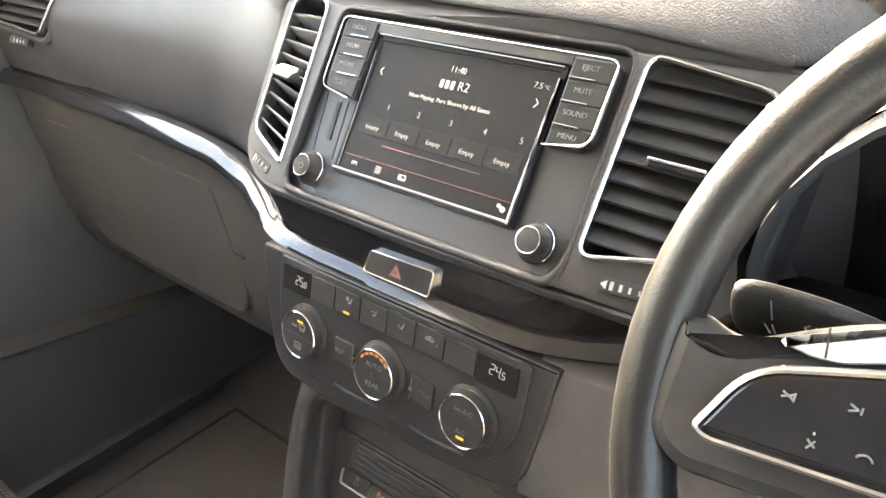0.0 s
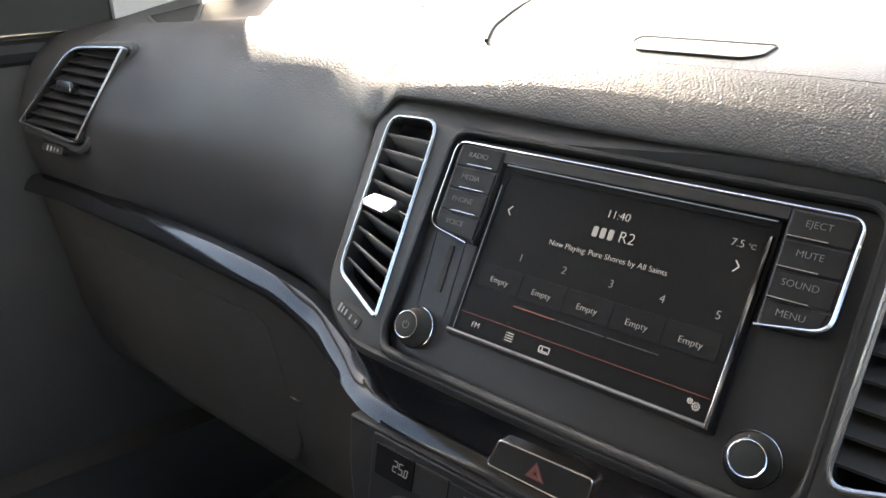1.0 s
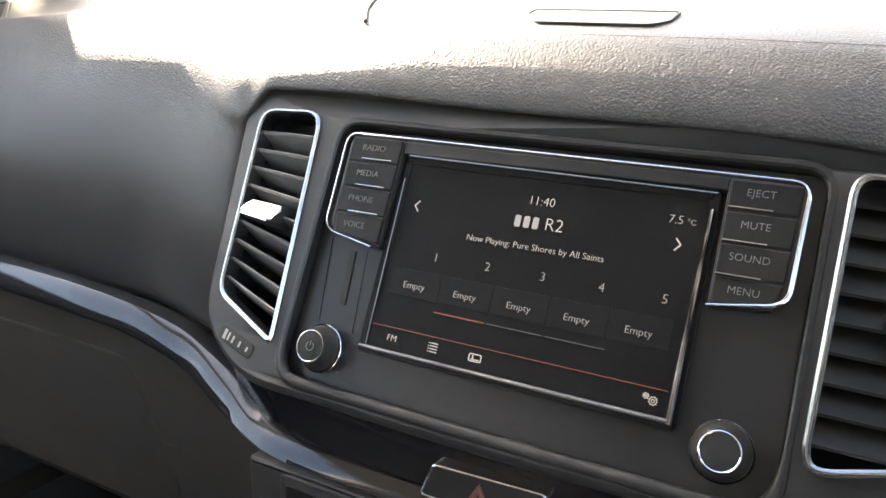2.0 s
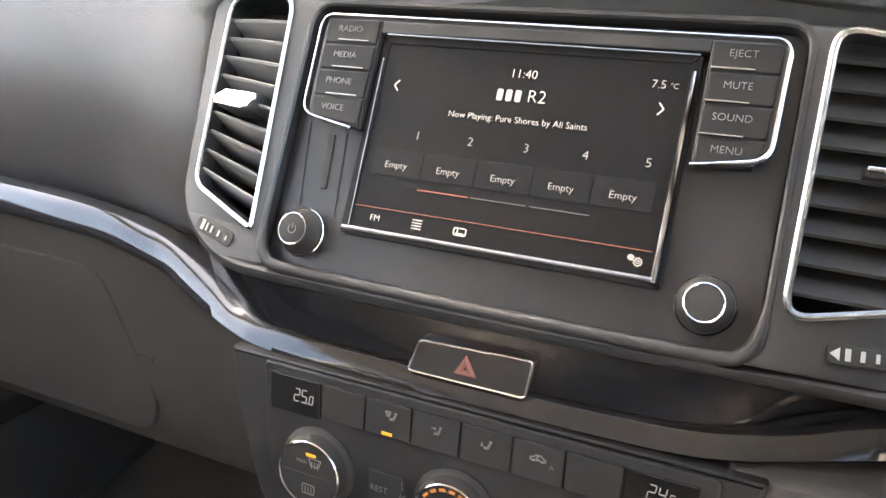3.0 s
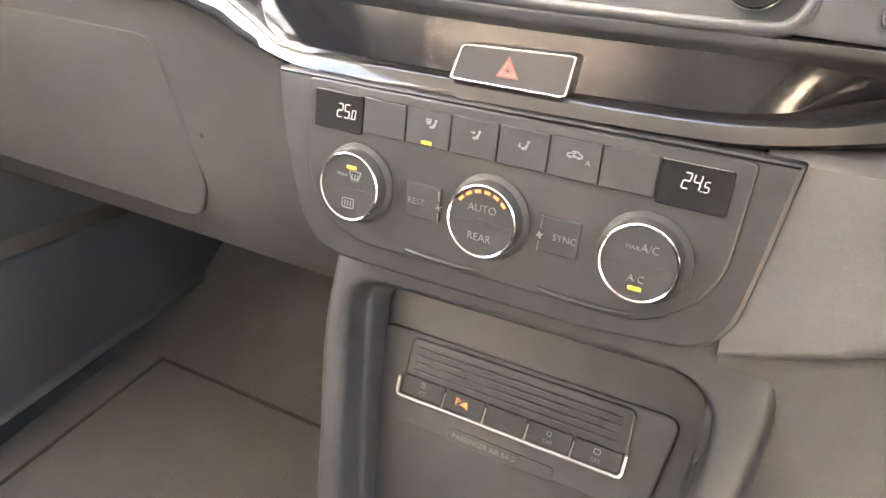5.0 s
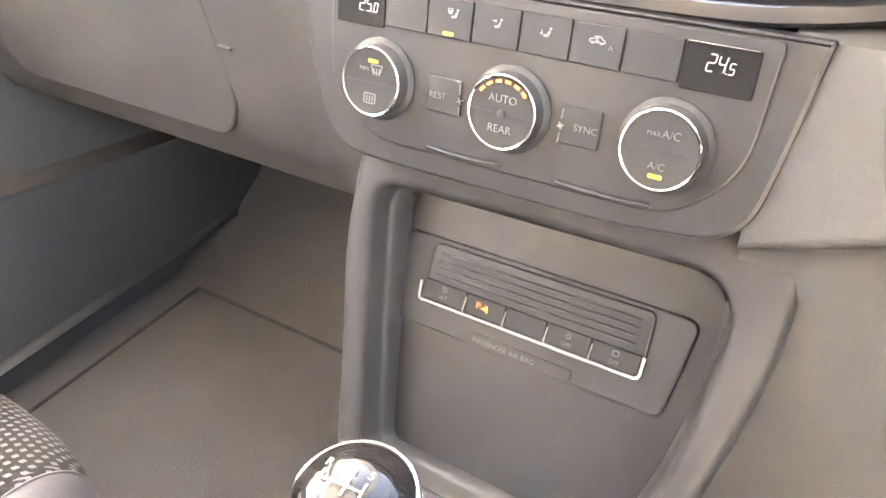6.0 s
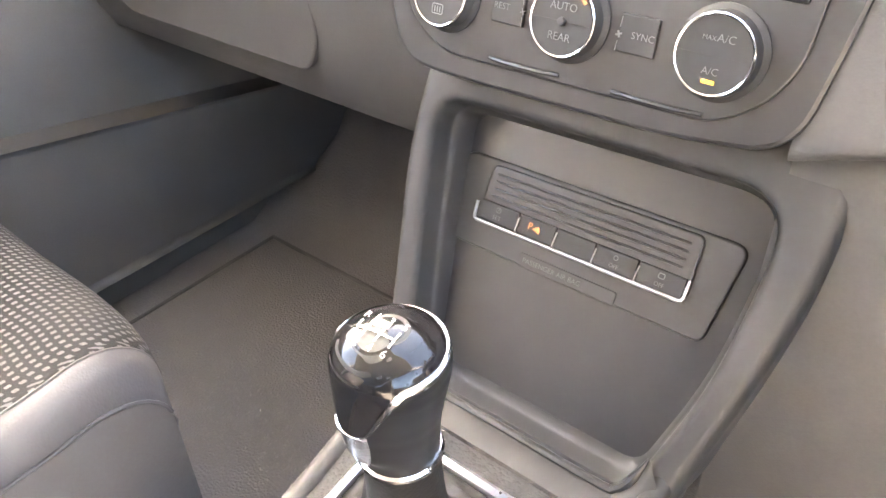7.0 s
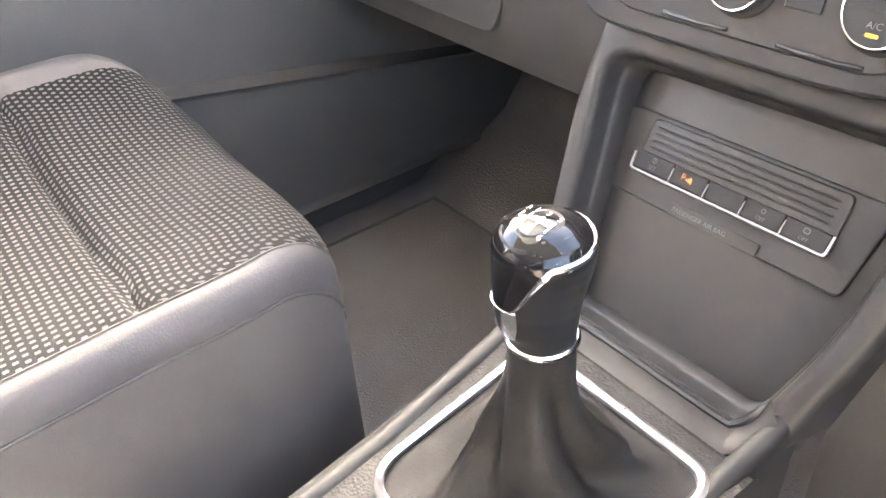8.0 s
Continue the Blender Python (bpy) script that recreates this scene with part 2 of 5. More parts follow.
def loft(bm, rings, closed_start=False, closed_end=False, cyclic=True):
    """Skin a list of rings of 3D points of equal count."""
    vs = [[bm.verts.new(p) for p in ring] for ring in rings]
    n = len(vs[0])
    for a, b in zip(vs, vs[1:]):
        for i in range(n if cyclic else n - 1):
            j = (i + 1) % n
            bm.faces.new((a[i], a[j], b[j], b[i]))
    for wanted, ring in ((closed_start, vs[0]), (closed_end, vs[-1])):
        if wanted:
            for e in bm.faces.new(ring).edges:
                e.smooth = False
    return vs


def plate(bm, outline, front, back, bevel=0.001, curve=flat, steps=2):
    """A slab over an outline in x and z; its front, at y = front, has a rounded rim."""
    rings = [[(x, back + curve(x, z), z) for x, z in outline]]
    for k in range(steps + 1):
        a = math.pi / 2 * k / steps
        o = inset(outline, bevel * (1 - math.cos(a)))
        rings.append([(x, front + bevel * (1 - math.sin(a)) + curve(x, z), z) for x, z in o])
    loft(bm, rings, True, True)


def slab(outline, front, back, bevel=0.001, curve=flat):
    bm = bmesh.new()
    plate(bm, outline, front, back, bevel, curve)
    return bm


def rim(outline, width, front, back, bevel=0.0006, curve=flat):
    """A closed frame: the outline is its outer edge."""
    bm = bmesh.new()
    inner = inset(outline, width)
    o1, i1 = inset(outline, bevel), inset(outline, width - bevel)

    def ring(o, y):
        return [(x, y + curve(x, z), z) for x, z in o]

    rings = [ring(outline, back), ring(outline, front + bevel), ring(o1, front), ring(i1, front), ring(inner, front + bevel), ring(inner, back), ring(outline, back)]
    loft(bm, rings)
    bmesh.ops.remove_doubles(bm, verts=bm.verts, dist=1e-7)
    return bm


def sheet_with_holes(outline, holes, front, back, curve=flat, bevel=0.002):
    """A plate pierced by holes, with a rounded outer rim."""
    bm = bmesh.new()
    edges = []
    loops = []
    for k, o in enumerate([inset(outline, bevel)] + holes):
        vs = [bm.verts.new((x, front + curve(x, z), z)) for x, z in o]
        loops.append((vs, o))
        edges += [bm.edges.new((vs[i - 1], vs[i])) for i in range(len(vs))]
    bmesh.ops.triangle_fill(bm, use_beauty=True, use_dissolve=False, edges=edges)
    for e in edges:
        e.smooth = False
    for k, (vs, o) in enumerate(loops):
        rings = []
        if k == 0:
            rings.append([(x, front + bevel * 0.35 + curve(x, z), z) for x, z in inset(outline, bevel * 0.35)])
            rings.append([(x, front + bevel + curve(x, z), z) for x, z in outline])
            rings.append([(x, back + curve(x, z), z) for x, z in outline])
        else:
            rings.append([(x, back + curve(x, z), z) for x, z in o])
        last = vs
        for r in rings:
            new_vs = [bm.verts.new(p) for p in r]
            for i in range(len(vs)):
                bm.faces.new((last[i - 1], last[i], new_vs[i], new_vs[i - 1]))
            last = new_vs
    return bm


def tube(points, radius, closed=False, seg=8, flatten=(1.0, 1.0), up=(0, 0, 1), bm=None):
    """A round or flattened bar along points; radius: one number or one a point."""
    bm = bm or bmesh.new()
    pts = [Vector(p) for p in points]
    n = len(pts)
    rings = []
    for i, p in enumerate(pts):
        a = pts[i - 1] if (i or closed) else p
        b = pts[(i + 1) % n] if (i < n - 1 or closed) else p
        d = (b - a).normalized()
        side = d.cross(Vector(up))
        side = side.normalized() if side.length > 1e-4 else d.orthogonal().normalized()
        top = side.cross(d).normalized()
        r = radius[i] if isinstance(radius, (list, tuple)) else radius
        rings.append([p + r * (flatten[0] * math.cos(2 * math.pi * k / seg) * side + flatten[1] * math.sin(2 * math.pi * k / seg) * top) for k in range(seg)])
    if closed:
        rings.append(rings[0])
    loft(bm, rings, not closed, not closed)
    if closed:
        bmesh.ops.remove_doubles(bm, verts=bm.verts, dist=1e-7)
    return bm


def lathe(profile, seg=40, axis="y", centre=(0, 0, 0), bm=None):
    """Turn (radius, height) pairs about an axis through centre: "y" turns towards +y, "z" upwards."""
    bm = bm or bmesh.new()
    rings = []
    for r, h in profile:
        ring = []
        for k in range(seg):
            a = 2 * math.pi * k / seg
            p = (r * math.cos(a), h, r * math.sin(a)) if axis == "y" else (r * math.cos(a), r * math.sin(a), h)
            ring.append(Vector(p) + Vector(centre))
        rings.append(ring)
    loft(bm, rings, True, True)
    return bm


def smooth_line(points, per=6, closed=False):
    """A Catmull-Rom line through 3D or 2D points."""
    pts = [Vector(p) for p in points]
    n = len(pts)
    out = []
    for i in range(n if closed else n - 1):
        p0 = pts[i - 1] if (i or closed) else pts[0]
        p1, p2 = pts[i], pts[(i + 1) % n]
        p3 = pts[(i + 2) % n] if (i + 2 < n or closed) else pts[-1]
        for k in range(per):
            t = k / per
            out.append(0.5 * ((2 * p1) + (p2 - p0) * t + (2 * p0 - 5 * p1 + 4 * p2 - p3) * t * t + (3 * p1 - p0 - 3 * p2 + p3) * t ** 3))
    if not closed:
        out.append(pts[-1])
    return out


def block(x0, x1, y0, y1, z0, z1, bevel=0.004, seg=2):
    bm = bmesh.new()
    bmesh.ops.create_cube(bm, size=1, matrix=Matrix.LocRotScale(((x0 + x1) / 2, (y0 + y1) / 2, (z0 + z1) / 2), None, (x1 - x0, y1 - y0, z1 - z0)))
    if bevel:
        bmesh.ops.bevel(bm, geom=bm.edges[:], offset=bevel, segments=seg, affect="EDGES", profile=0.6)
    return bm


def words(name, text, x, y, z, size, mat, parent, align="CENTER", label="", bold=0.0):
    """Lettering that faces the cabin, with its middle at (x, y, z)."""
    cu = bpy.data.curves.new(name, "FONT")
    cu.body, cu.size, cu.align_x, cu.align_y = text, size, align, "CENTER"
    cu.extrude, cu.resolution_u, cu.offset = 0.00012, 3, bold - 0.018 * size
    tmp = bpy.data.objects.new(name, cu)
    scene.collection.objects.link(tmp)
    me = bpy.data.meshes.new_from_object(tmp.evaluated_get(bpy.context.evaluated_depsgraph_get()))
    bpy.data.objects.remove(tmp)
    bpy.data.curves.remove(cu)
    me.transform(pose(x, y, z, 90, 0, 0))
    me.materials.clear()
    me.materials.append(mat)
    me.name = name
    ob = new(name, me)
    ob.parent = parent
    if label:
        ob["label"] = label
    return ob


def strips(segments, width, y, depth=0.0003):
    """Thin flat bars between pairs of points in x and z."""
    bm = bmesh.new()
    for (x0, z0), (x1, z1) in segments:
        d = Vector((x1 - x0, z1 - z0))
        if d.length < 1e-6:
            continue
        nrm = Vector((-d.y, d.x)).normalized() * width / 2
        o = [(x0 + nrm.x, z0 + nrm.y), (x1 + nrm.x, z1 + nrm.y), (x1 - nrm.x, z1 - nrm.y), (x0 - nrm.x, z0 - nrm.y)]
        loft(bm, [[(x, y + depth, z) for x, z in o], [(x, y, z) for x, z in o]], True, True)
    return bm


def ring_segments(cx, cz, r, a0=0, a1=360, n=14):
    ps = [(cx + r * math.cos(radians(a0 + (a1 - a0) * k / n)), cz + r * math.sin(radians(a0 + (a1 - a0) * k / n))) for k in range(n + 1)]
    return list(zip(ps, ps[1:]))


def dense(line, step=0.012):
    """The outline with points added along its long edges."""
    out = []
    for a, b in zip(line, line[1:] + line[:1]):
        k = max(1, int((Vector(b) - Vector(a)).length / step))
        out += [(lerp(a[0], b[0], j / k), lerp(a[1], b[1], j / k)) for j in range(k)]
    return out


def lerp(a, b, t):
    return a + (b - a) * t


def ease(t):
    t = max(0.0, min(1.0, t))
    return t * t * (3 - 2 * t)


# ---- car shell ----
def side_wall(outline, x0, x1, bevel=0.006, shift=None):
    """A slab between x0 and x1 over an outline in y and z, sheared sideways by shift(y)."""
    bm = bmesh.new()
    plate(bm, outline, x0, x1, bevel, steps=3)
    for v in bm.verts:
        y, x, z = v.co
        v.co = (x + (shift(y) if shift else 0.0), y, z)
    return bm


structure("ground", block(-60, 60, -60, 60, -0.45, -0.40, 0), GROUND, "grey asphalt car park outside the car", "ground")
# Dark block added so that the view out past the door stays dark.
structure("dark_block_outside", block(-3.3, -3.1, -6.0, 9.0, -0.41, 0.95, 0.01), RUBBER, "low dark block added outside to darken the view past the passenger door", "wall")
structure("floor", block(-0.86, 0.86, -2.95, 0.52, -0.02, 0.03, 0), CARPET, "dark carpeted floor of the car's footwell", "floor")
bm = bmesh.new()
toe = [(-0.05, 0.03), (0.22, 0.035), (0.40, 0.14), (0.52, 0.30), (0.58, 0.62), (0.78, 0.66), (0.80, 0.925), (0.86, 0.925), (0.86, 0.0), (-0.05, 0.0)]
loft(bm, [[(x, y, z) for y, z in toe] for x in (-0.86, 0.86)], True, True)
structure("bulkhead", bm, CARPET, "dark carpeted toe board under the dashboard", "bulkhead")
structure("roof", block(-0.72, 0.72, -2.9, -0.12, 1.50, 1.56, 0.01), LINING, "pale cloth headlining of the car roof", "roof")
# Unseen wall, carried up to the roof to cut light from behind.
structure("rear_wall", block(-0.80, 0.80, -2.95, -2.90, 0.0, 1.50, 0), PILLAR, "plain grey unseen wall that shuts out light from behind", "wall")

for side, tag in ((-1, "left"), (1, "right")):
    door = thing("door", "dark plastic car door with a padded sill under its window", "car door")
    lower = [(-1.05, 0.0), (0.86, 0.0), (0.86, 0.60), (0.86, 0.90), (0.50, 0.858), (0.10, 0.868), (-0.55, 0.880), (-1.05, 0.888)]
    part("panel", side_wall(lower, 0.775 * side, 0.86 * side, 0.012), DOORSKIN, door)
    part("sill", tube([(0.785 * side, 0.50, 0.838), (0.780 * side, 0.10, 0.849), (0.780 * side, -0.55, 0.863), (0.780 * side, -1.05, 0.871)], 0.016, seg=10), RUBBER, door)
    # Added strip at the glass line; it blocks the sun from the sill.
    part("sill_shade", tube([(0.802 * side, 0.50, 0.872), (0.802 * side, 0.10, 0.884), (0.802 * side, -0.55, 0.896), (0.802 * side, -1.05, 0.904)], 0.009, seg=8), RUBBER, door, "black strip added to keep the sun off the door sill")
    part("armrest", side_wall(rounded([(-0.9, 0.62), (-0.25, 0.62), (-0.12, 0.69), (-0.25, 0.70), (-0.9, 0.70)], 0.02), 0.70 * side, 0.79 * side, 0.015), DOORSKIN, door)
    pocket = [(-0.78, 0.10), (0.47, 0.10), (0.47, 0.247), (0.40, 0.258), (0.05, 0.313), (-0.23, 0.357), (-0.74, 0.425), (-0.78, 0.410)]
    part("door_pocket", side_wall(rounded(pocket, 0.02), 0.735 * side, 0.79 * side, 0.010), DOORSKIN, door)
    post = tube(smooth_line([(0.77 * side, 0.450, 0.845), (0.73 * side, 0.165, 1.125), (0.665 * side, -0.10, 1.42), (0.63 * side, -0.28, 1.51)], 5), [0.05] * 16, seg=10, flatten=(1.0, 0.75))
    structure("pillar_" + tag, post, PILLAR, "pale grey plastic windscreen pillar", "pillar")
    structure("rear_pillar_" + tag, block(min(0.70 * side, 0.80 * side), max(0.70 * side, 0.80 * side), -1.14, -0.98, 0.05, 1.52, 0.02), PILLAR, "pale grey plastic door pillar", "pillar")
    # Unseen and windowless up to the roof, so less light enters at the rear.
    structure("rear_side_" + tag, block(min(0.775 * side, 0.86 * side), max(0.775 * side, 0.86 * side), -2.95, -1.14, 0.0, 1.50, 0.01), PILLAR, "plain grey unseen side wall that shuts out rear light", "wall")
    structure("roof_rail_" + tag, tube([(0.64 * side, -0.15, 1.50), (0.68 * side, -0.6, 1.52), (0.68 * side, -2.9, 1.52)], 0.055, seg=8), LINING, "pale roof rail over the side window", "roof rail")
    wing = bmesh.new()
    tri = [(0.27, 0.864), (0.145, 0.868), (0.150, 1.00), (0.20, 1.09), (0.27, 1.04)]
    plate(wing, tri, 0.755 * side, 0.775 * side, 0.003)
    for v in wing.verts:
        y, x, z = v.co
        v.co = (x, y, z)
    part("corner_trim", wing, PILLAR, door, "pale grey corner trim by the window")
    part("mirror_corner", side_wall([(0.143, 0.868), (-0.04, 0.874), (0.05, 0.97), (0.143, 1.03)], 0.757 * side, 0.775 * side, 0.003), RUBBER, door, "black triangle by the window")
    pane = bmesh.new()
    loft(pane, [[(0.80 * side, 0.30, 0.89), (0.80 * side, -1.0, 0.90), (0.70 * side, -1.0, 1.50), (0.69 * side, -0.15, 1.48)],
                [(0.804 * side, 0.30, 0.89), (0.804 * side, -1.0, 0.90), (0.704 * side, -1.0, 1.50), (0.694 * side, -0.15, 1.48)]], True, True)
    pane = tagged(part("window_" + tag, pane, CLEAR), "clear side window glass", "window", kind="structure")
    pane.visible_shadow = False
pane = bmesh.new()
loft(pane, [[(-0.74, 0.80, 0.93), (0.74, 0.80, 0.93), (0.66, -0.13, 1.51), (-0.66, -0.13, 1.51)],
            [(-0.74, 0.804, 0.934), (0.74, 0.804, 0.934), (0.66, -0.126, 1.514), (-0.66, -0.126, 1.514)]], True, True)
pane = tagged(part("windscreen", pane, CLEAR), "clear raked windscreen above the dashboard", "windscreen", kind="structure")
pane.visible_shadow = False

# ---- dashboard ----
dashboard = thing("dashboard", "dark grey grained dashboard with black trim strip", "dashboard")

FRONT = [(0.045, 0.694), (0.034, 0.706), (0.030, 0.740), (0.034, 0.785), (0.047, 0.826), (0.066, 0.858), (0.090, 0.881),
         (0.120, 0.894), (0.165, 0.900), (0.260, 0.905), (0.450, 0.916), (0.800, 0.928)]
CENTRE = [(0.000, 0.700), (-0.0100, 0.7138), (0.0008, 0.738), (0.0238, 0.771), (0.0467, 0.8038), (0.0600, 0.8600), (0.0392, 0.8655),
          (0.0605, 0.8890), (0.094, 0.899), (0.200, 0.905), (0.450, 0.917), (0.800, 0.928)]
# beside the bezel, where the pad swells to meet it
FLANK = [(0.015, 0.700), (0.0080, 0.712), (0.0080, 0.738), (0.0150, 0.775), (0.0265, 0.8080), (0.0388, 0.8330), (0.0420, 0.8485),
         (0.0595, 0.8690), (0.095, 0.8935), (0.200, 0.905), (0.450, 0.917), (0.800, 0.928)]
DRIVER = [(0.10, 0.70), (0.10, 0.712), (0.10, 0.74), (0.10, 0.78), (0.10, 0.82), (0.10, 0.85), (0.10, 0.878),
          (0.12, 0.893), (0.16, 0.897), (0.26, 0.903), (0.45, 0.915), (0.80, 0.928)]
STATIONS = sorted({round(-0.76 + 0.005 * k, 3) for k in range(46)} | {round(-0.54 + 0.03 * k, 3) for k in range(9)} | {round(-0.30 + 0.01 * k, 3) for k in range(15)} | {round(-0.16 + 0.04 * k, 3) for k in range(9)} | {round(0.17 + 0.01 * k, 3) for k in range(12)} | {-0.2055, -0.2030, -0.1975, -0.1925, -0.195, -0.185, -0.175, 0.34, 0.40, 0.48, 0.56, 0.64, 0.72, 0.76})


REAR = [(-0.67, 0.079), (-0.60, 0.098), (-0.55, 0.113), (-0.50, 0.126), (-0.45, 0.137), (-0.40, 0.149), (-0.362, 0.161), (-0.335, 0.180), (-0.31, 0.215), (-0.29, 0.26)]


def rear_line(x):
    """Where the padded front part of the top ends in a ridge."""
    for a, b in zip(REAR, REAR[1:]):
        if a[0] <= x <= b[0]:
            return lerp(a[1], b[1], (x - a[0]) / (b[0] - a[0]))
    return 0.079 if x < -0.6 else 0.26


def dash_section(x):
    wl = ease((x + 0.33) / 0.124)
    wr = ease((x - 0.195) / 0.07)
    sec = []
    wide = ease((x + 0.285) / 0.079)
    swell = 0.029 * ease((-0.48 - x) / 0.150)
    flank = ease((-0.182 - x) / 0.026)
    for k, (p, q, e, d) in enumerate(zip(FRONT, CENTRE, FLANK, DRIVER)):
        if 5 <= k <= 8:
            back = 1.5 * max(0.0, min(abs(x), 0.206) - 0.125) ** 2 * (1.0, 1.0, 0.4, 0.0)[k - 5]
            drop = (0.026 - math.sqrt(max(0.0, 0.026 ** 2 - min(max(x, -0.206) + 0.180, 0.0) ** 2))) * (1.0, 1.0, 0.75, 0.2)[k - 5]
            drop += (0.0030 * ease((x + 0.13) / 0.12) + 0.0030 * ease((x - 0.07) / 0.11)) * (1.0, 1.0, 0.7, 0.2)[k - 5]
            q = (q[0] + 0.819 * back - 0.574 * drop, q[1] - 0.574 * back - 0.819 * drop)
        turn = flank if k < 7 else lerp(0.30, 0.75, flank) * ease((-0.06 - x) / 0.13)
        q = (lerp(q[0], e[0], turn), lerp(q[1], e[1], turn))
        w = lerp(wl, wide, ease((k - 3) / 3))
        y, z = lerp(p[0], q[0], w), lerp(p[1], q[1], w)
        y, z = lerp(y, d[0], wr), lerp(z, d[1], wr)
        fall = max(0.0, -x - 0.25)
        if k >= 4:
            z -= 0.045 * fall * (1 - wr) * (1.0 if k < 9 else 0.5)
        y -= swell * (0.25, 0.3, 0.5, 0.7, 0.9, 1.0, 1.0, 0.8, 0.4, 0.0, 0.0, 0.0)[k]
        arch = (-0.004 if x > 0 else 0.001) * (min(abs(x), 0.2) / 0.2) ** 3 * wl * (1 - wr)
        sec.append((x, y, z + (arch if 5 <= k <= 7 else 0.0)))
    ridge = rear_line(x)
    raised = ease((x + 0.67) / 0.05) * ease((-0.30 - x) / 0.06)
    out = []
    for v in smooth_line(sec, 8):
        if v.y < ridge + 0.001:
            v = v + Vector((0, 0, 0.0065 * raised * ease((v.y - ridge + 0.065) / 0.055)))
        out.append(v)
    return out


def dash_top(x, y):
    """Height of the dashboard's upper side at a place in plan."""
    sec = dash_section(x)[48:]
    for p, q in zip(sec, sec[1:]):
        if p[1] <= y <= q[1]:
            return lerp(p[2], q[2], (y - p[1]) / (q[1] - p[1]))
    return sec[0][2]


# the outer vent's own frame: its corners in the car
pv = [Vector((-0.652, 0.045, 0.863)), Vector((-0.567, 0.061, 0.866)), Vector((-0.608, 0.008, 0.772)), Vector((-0.713, -0.002, 0.783))]
mid = sum(pv, Vector()) / 4
ax = ((pv[1] - pv[0]) + (pv[2] - pv[3])).normalized()
az = ((pv[0] - pv[3]) + (pv[1] - pv[2]))
az = (az - ax * az.dot(ax)).normalized()
ay = az.cross(ax)
PV = Matrix.Translation(mid) @ Matrix((ax, ay, az)).transposed().to_4x4()
PV = PV @ Matrix.Translation((0.001, 0.0, -0.001))
PV_INV = PV.inverted()
vent_o_line = rounded([((PV_INV @ p).x, (PV_INV @ p).z) for p in pv], [0.022, 0.006, 0.008, 0.008], 6)


def inside(line, x, z):
    hit = False
    for p, q in zip(line, line[1:] + line[:1]):
        if (p[1] > z) != (q[1] > z) and x < lerp(p[0], q[0], (z - p[1]) / (q[1] - p[1])):
            hit = not hit
    return hit


bm = bmesh.new()
rows = loft(bm, [dash_section(x) for x in STATIONS], cyclic=False)
cut = inset(vent_o_line, 0.0015)
holes = []
for fc in bm.faces:
    c = fc.calc_center_median()
    q = PV_INV @ c
    if abs(q.y) < 0.06 and inside(cut, q.x, q.z):
        holes.append(fc)
bmesh.ops.delete(bm, geom=holes, context="FACES")
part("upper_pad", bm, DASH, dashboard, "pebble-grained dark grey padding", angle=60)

# the seams pressed into the top
seam = smooth_line([(-0.138, 0.084, 0.8980), (-0.150, 0.103, 0.9000), (-0.167, 0.134, 0.9020), (-0.198, 0.205, 0.9055), (-0.228, 0.290, 0.9095), (-0.25, 0.36, 0.9130)], 5)
part("airbag_seam", tube(seam, 0.0015, seg=6), DEEP, dashboard)
part("front_seam", tube([(x, 0.0760, dash_top(x, 0.0760) - 0.0002) for x in [-0.03 + 0.02 * k for k in range(11)]], 0.0004, seg=6), DEEP, dashboard)

part("rear_seam", tube(smooth_line([(x, y, dash_top(x, y)) for x, y in REAR[1:]], 5), 0.0006, seg=6), DEEP, dashboard)

# slot with a lid on top of the dashboard
slot = thing("dash_slot", "closed black slot lid let into the dashboard top", "vent", pose(-0.003, 0.1060, dash_top(0.0, 0.106) - 0.0002, 5.0, 0, 0))
lid = rounded([(-0.043, 0.017), (0.040, 0.017), (0.040, -0.006), (0.032, -0.016), (-0.030, -0.016), (-0.043, 0.004)], 0.004)
bm = rim(lid, 0.0009, -0.0014, 0.004, 0.0003)
bm.transform(pose(0, 0, 0, -90, 0, 0))
part("surround", bm, DEEP, slot, "thin dark gap round the lid")
bm = slab(inset(lid, 0.0014), -0.0010, 0.004, 0.0006)
bm.transform(pose(0, 0, 0, -90, 0, 0))
part("lid", bm, FACE, slot)


def bow(x, z):
    """How far the centre bezel curves away from the cabin at its ends."""
    return 1.5 * max(0.0, abs(x) - 0.11) ** 2


VENT_L = [(-0.1880, 0.0665), (-0.1370, 0.0655), (-0.1285, -0.0685), (-0.1805, -0.0470)]
VENT_R = [(0.1288, 0.061), (0.206, 0.054), (0.200, -0.0445), (0.1272, -0.0642)]
BEZEL_OUT = rounded([(-0.2065, 0.0815), (0.10, 0.0775), (0.216, 0.070), (0.226, 0.040), (0.224, -0.060), (0.196, -0.088), (0.0, -0.092), (-0.150, -0.090), (-0.190, -0.062)],
                    [0.026, 0.04, 0.018, 0.02, 0.03, 0.03, 0.05, 0.03, 0.02], 6)
vent_l_line, vent_r_line = rounded(VENT_L, [0.014, 0.013, 0.007, 0.010], 6), rounded(VENT_R, [0.012, 0.014, 0.014, 0.013], 6)
radio_hole = rounded([(-0.122, 0.060), (0.122, 0.060), (0.122, -0.076), (0.110, -0.083), (-0.110, -0.083), (-0.122, -0.076)], [0.012, 0.012, 0.006, 0.006, 0.006, 0.006], 4)


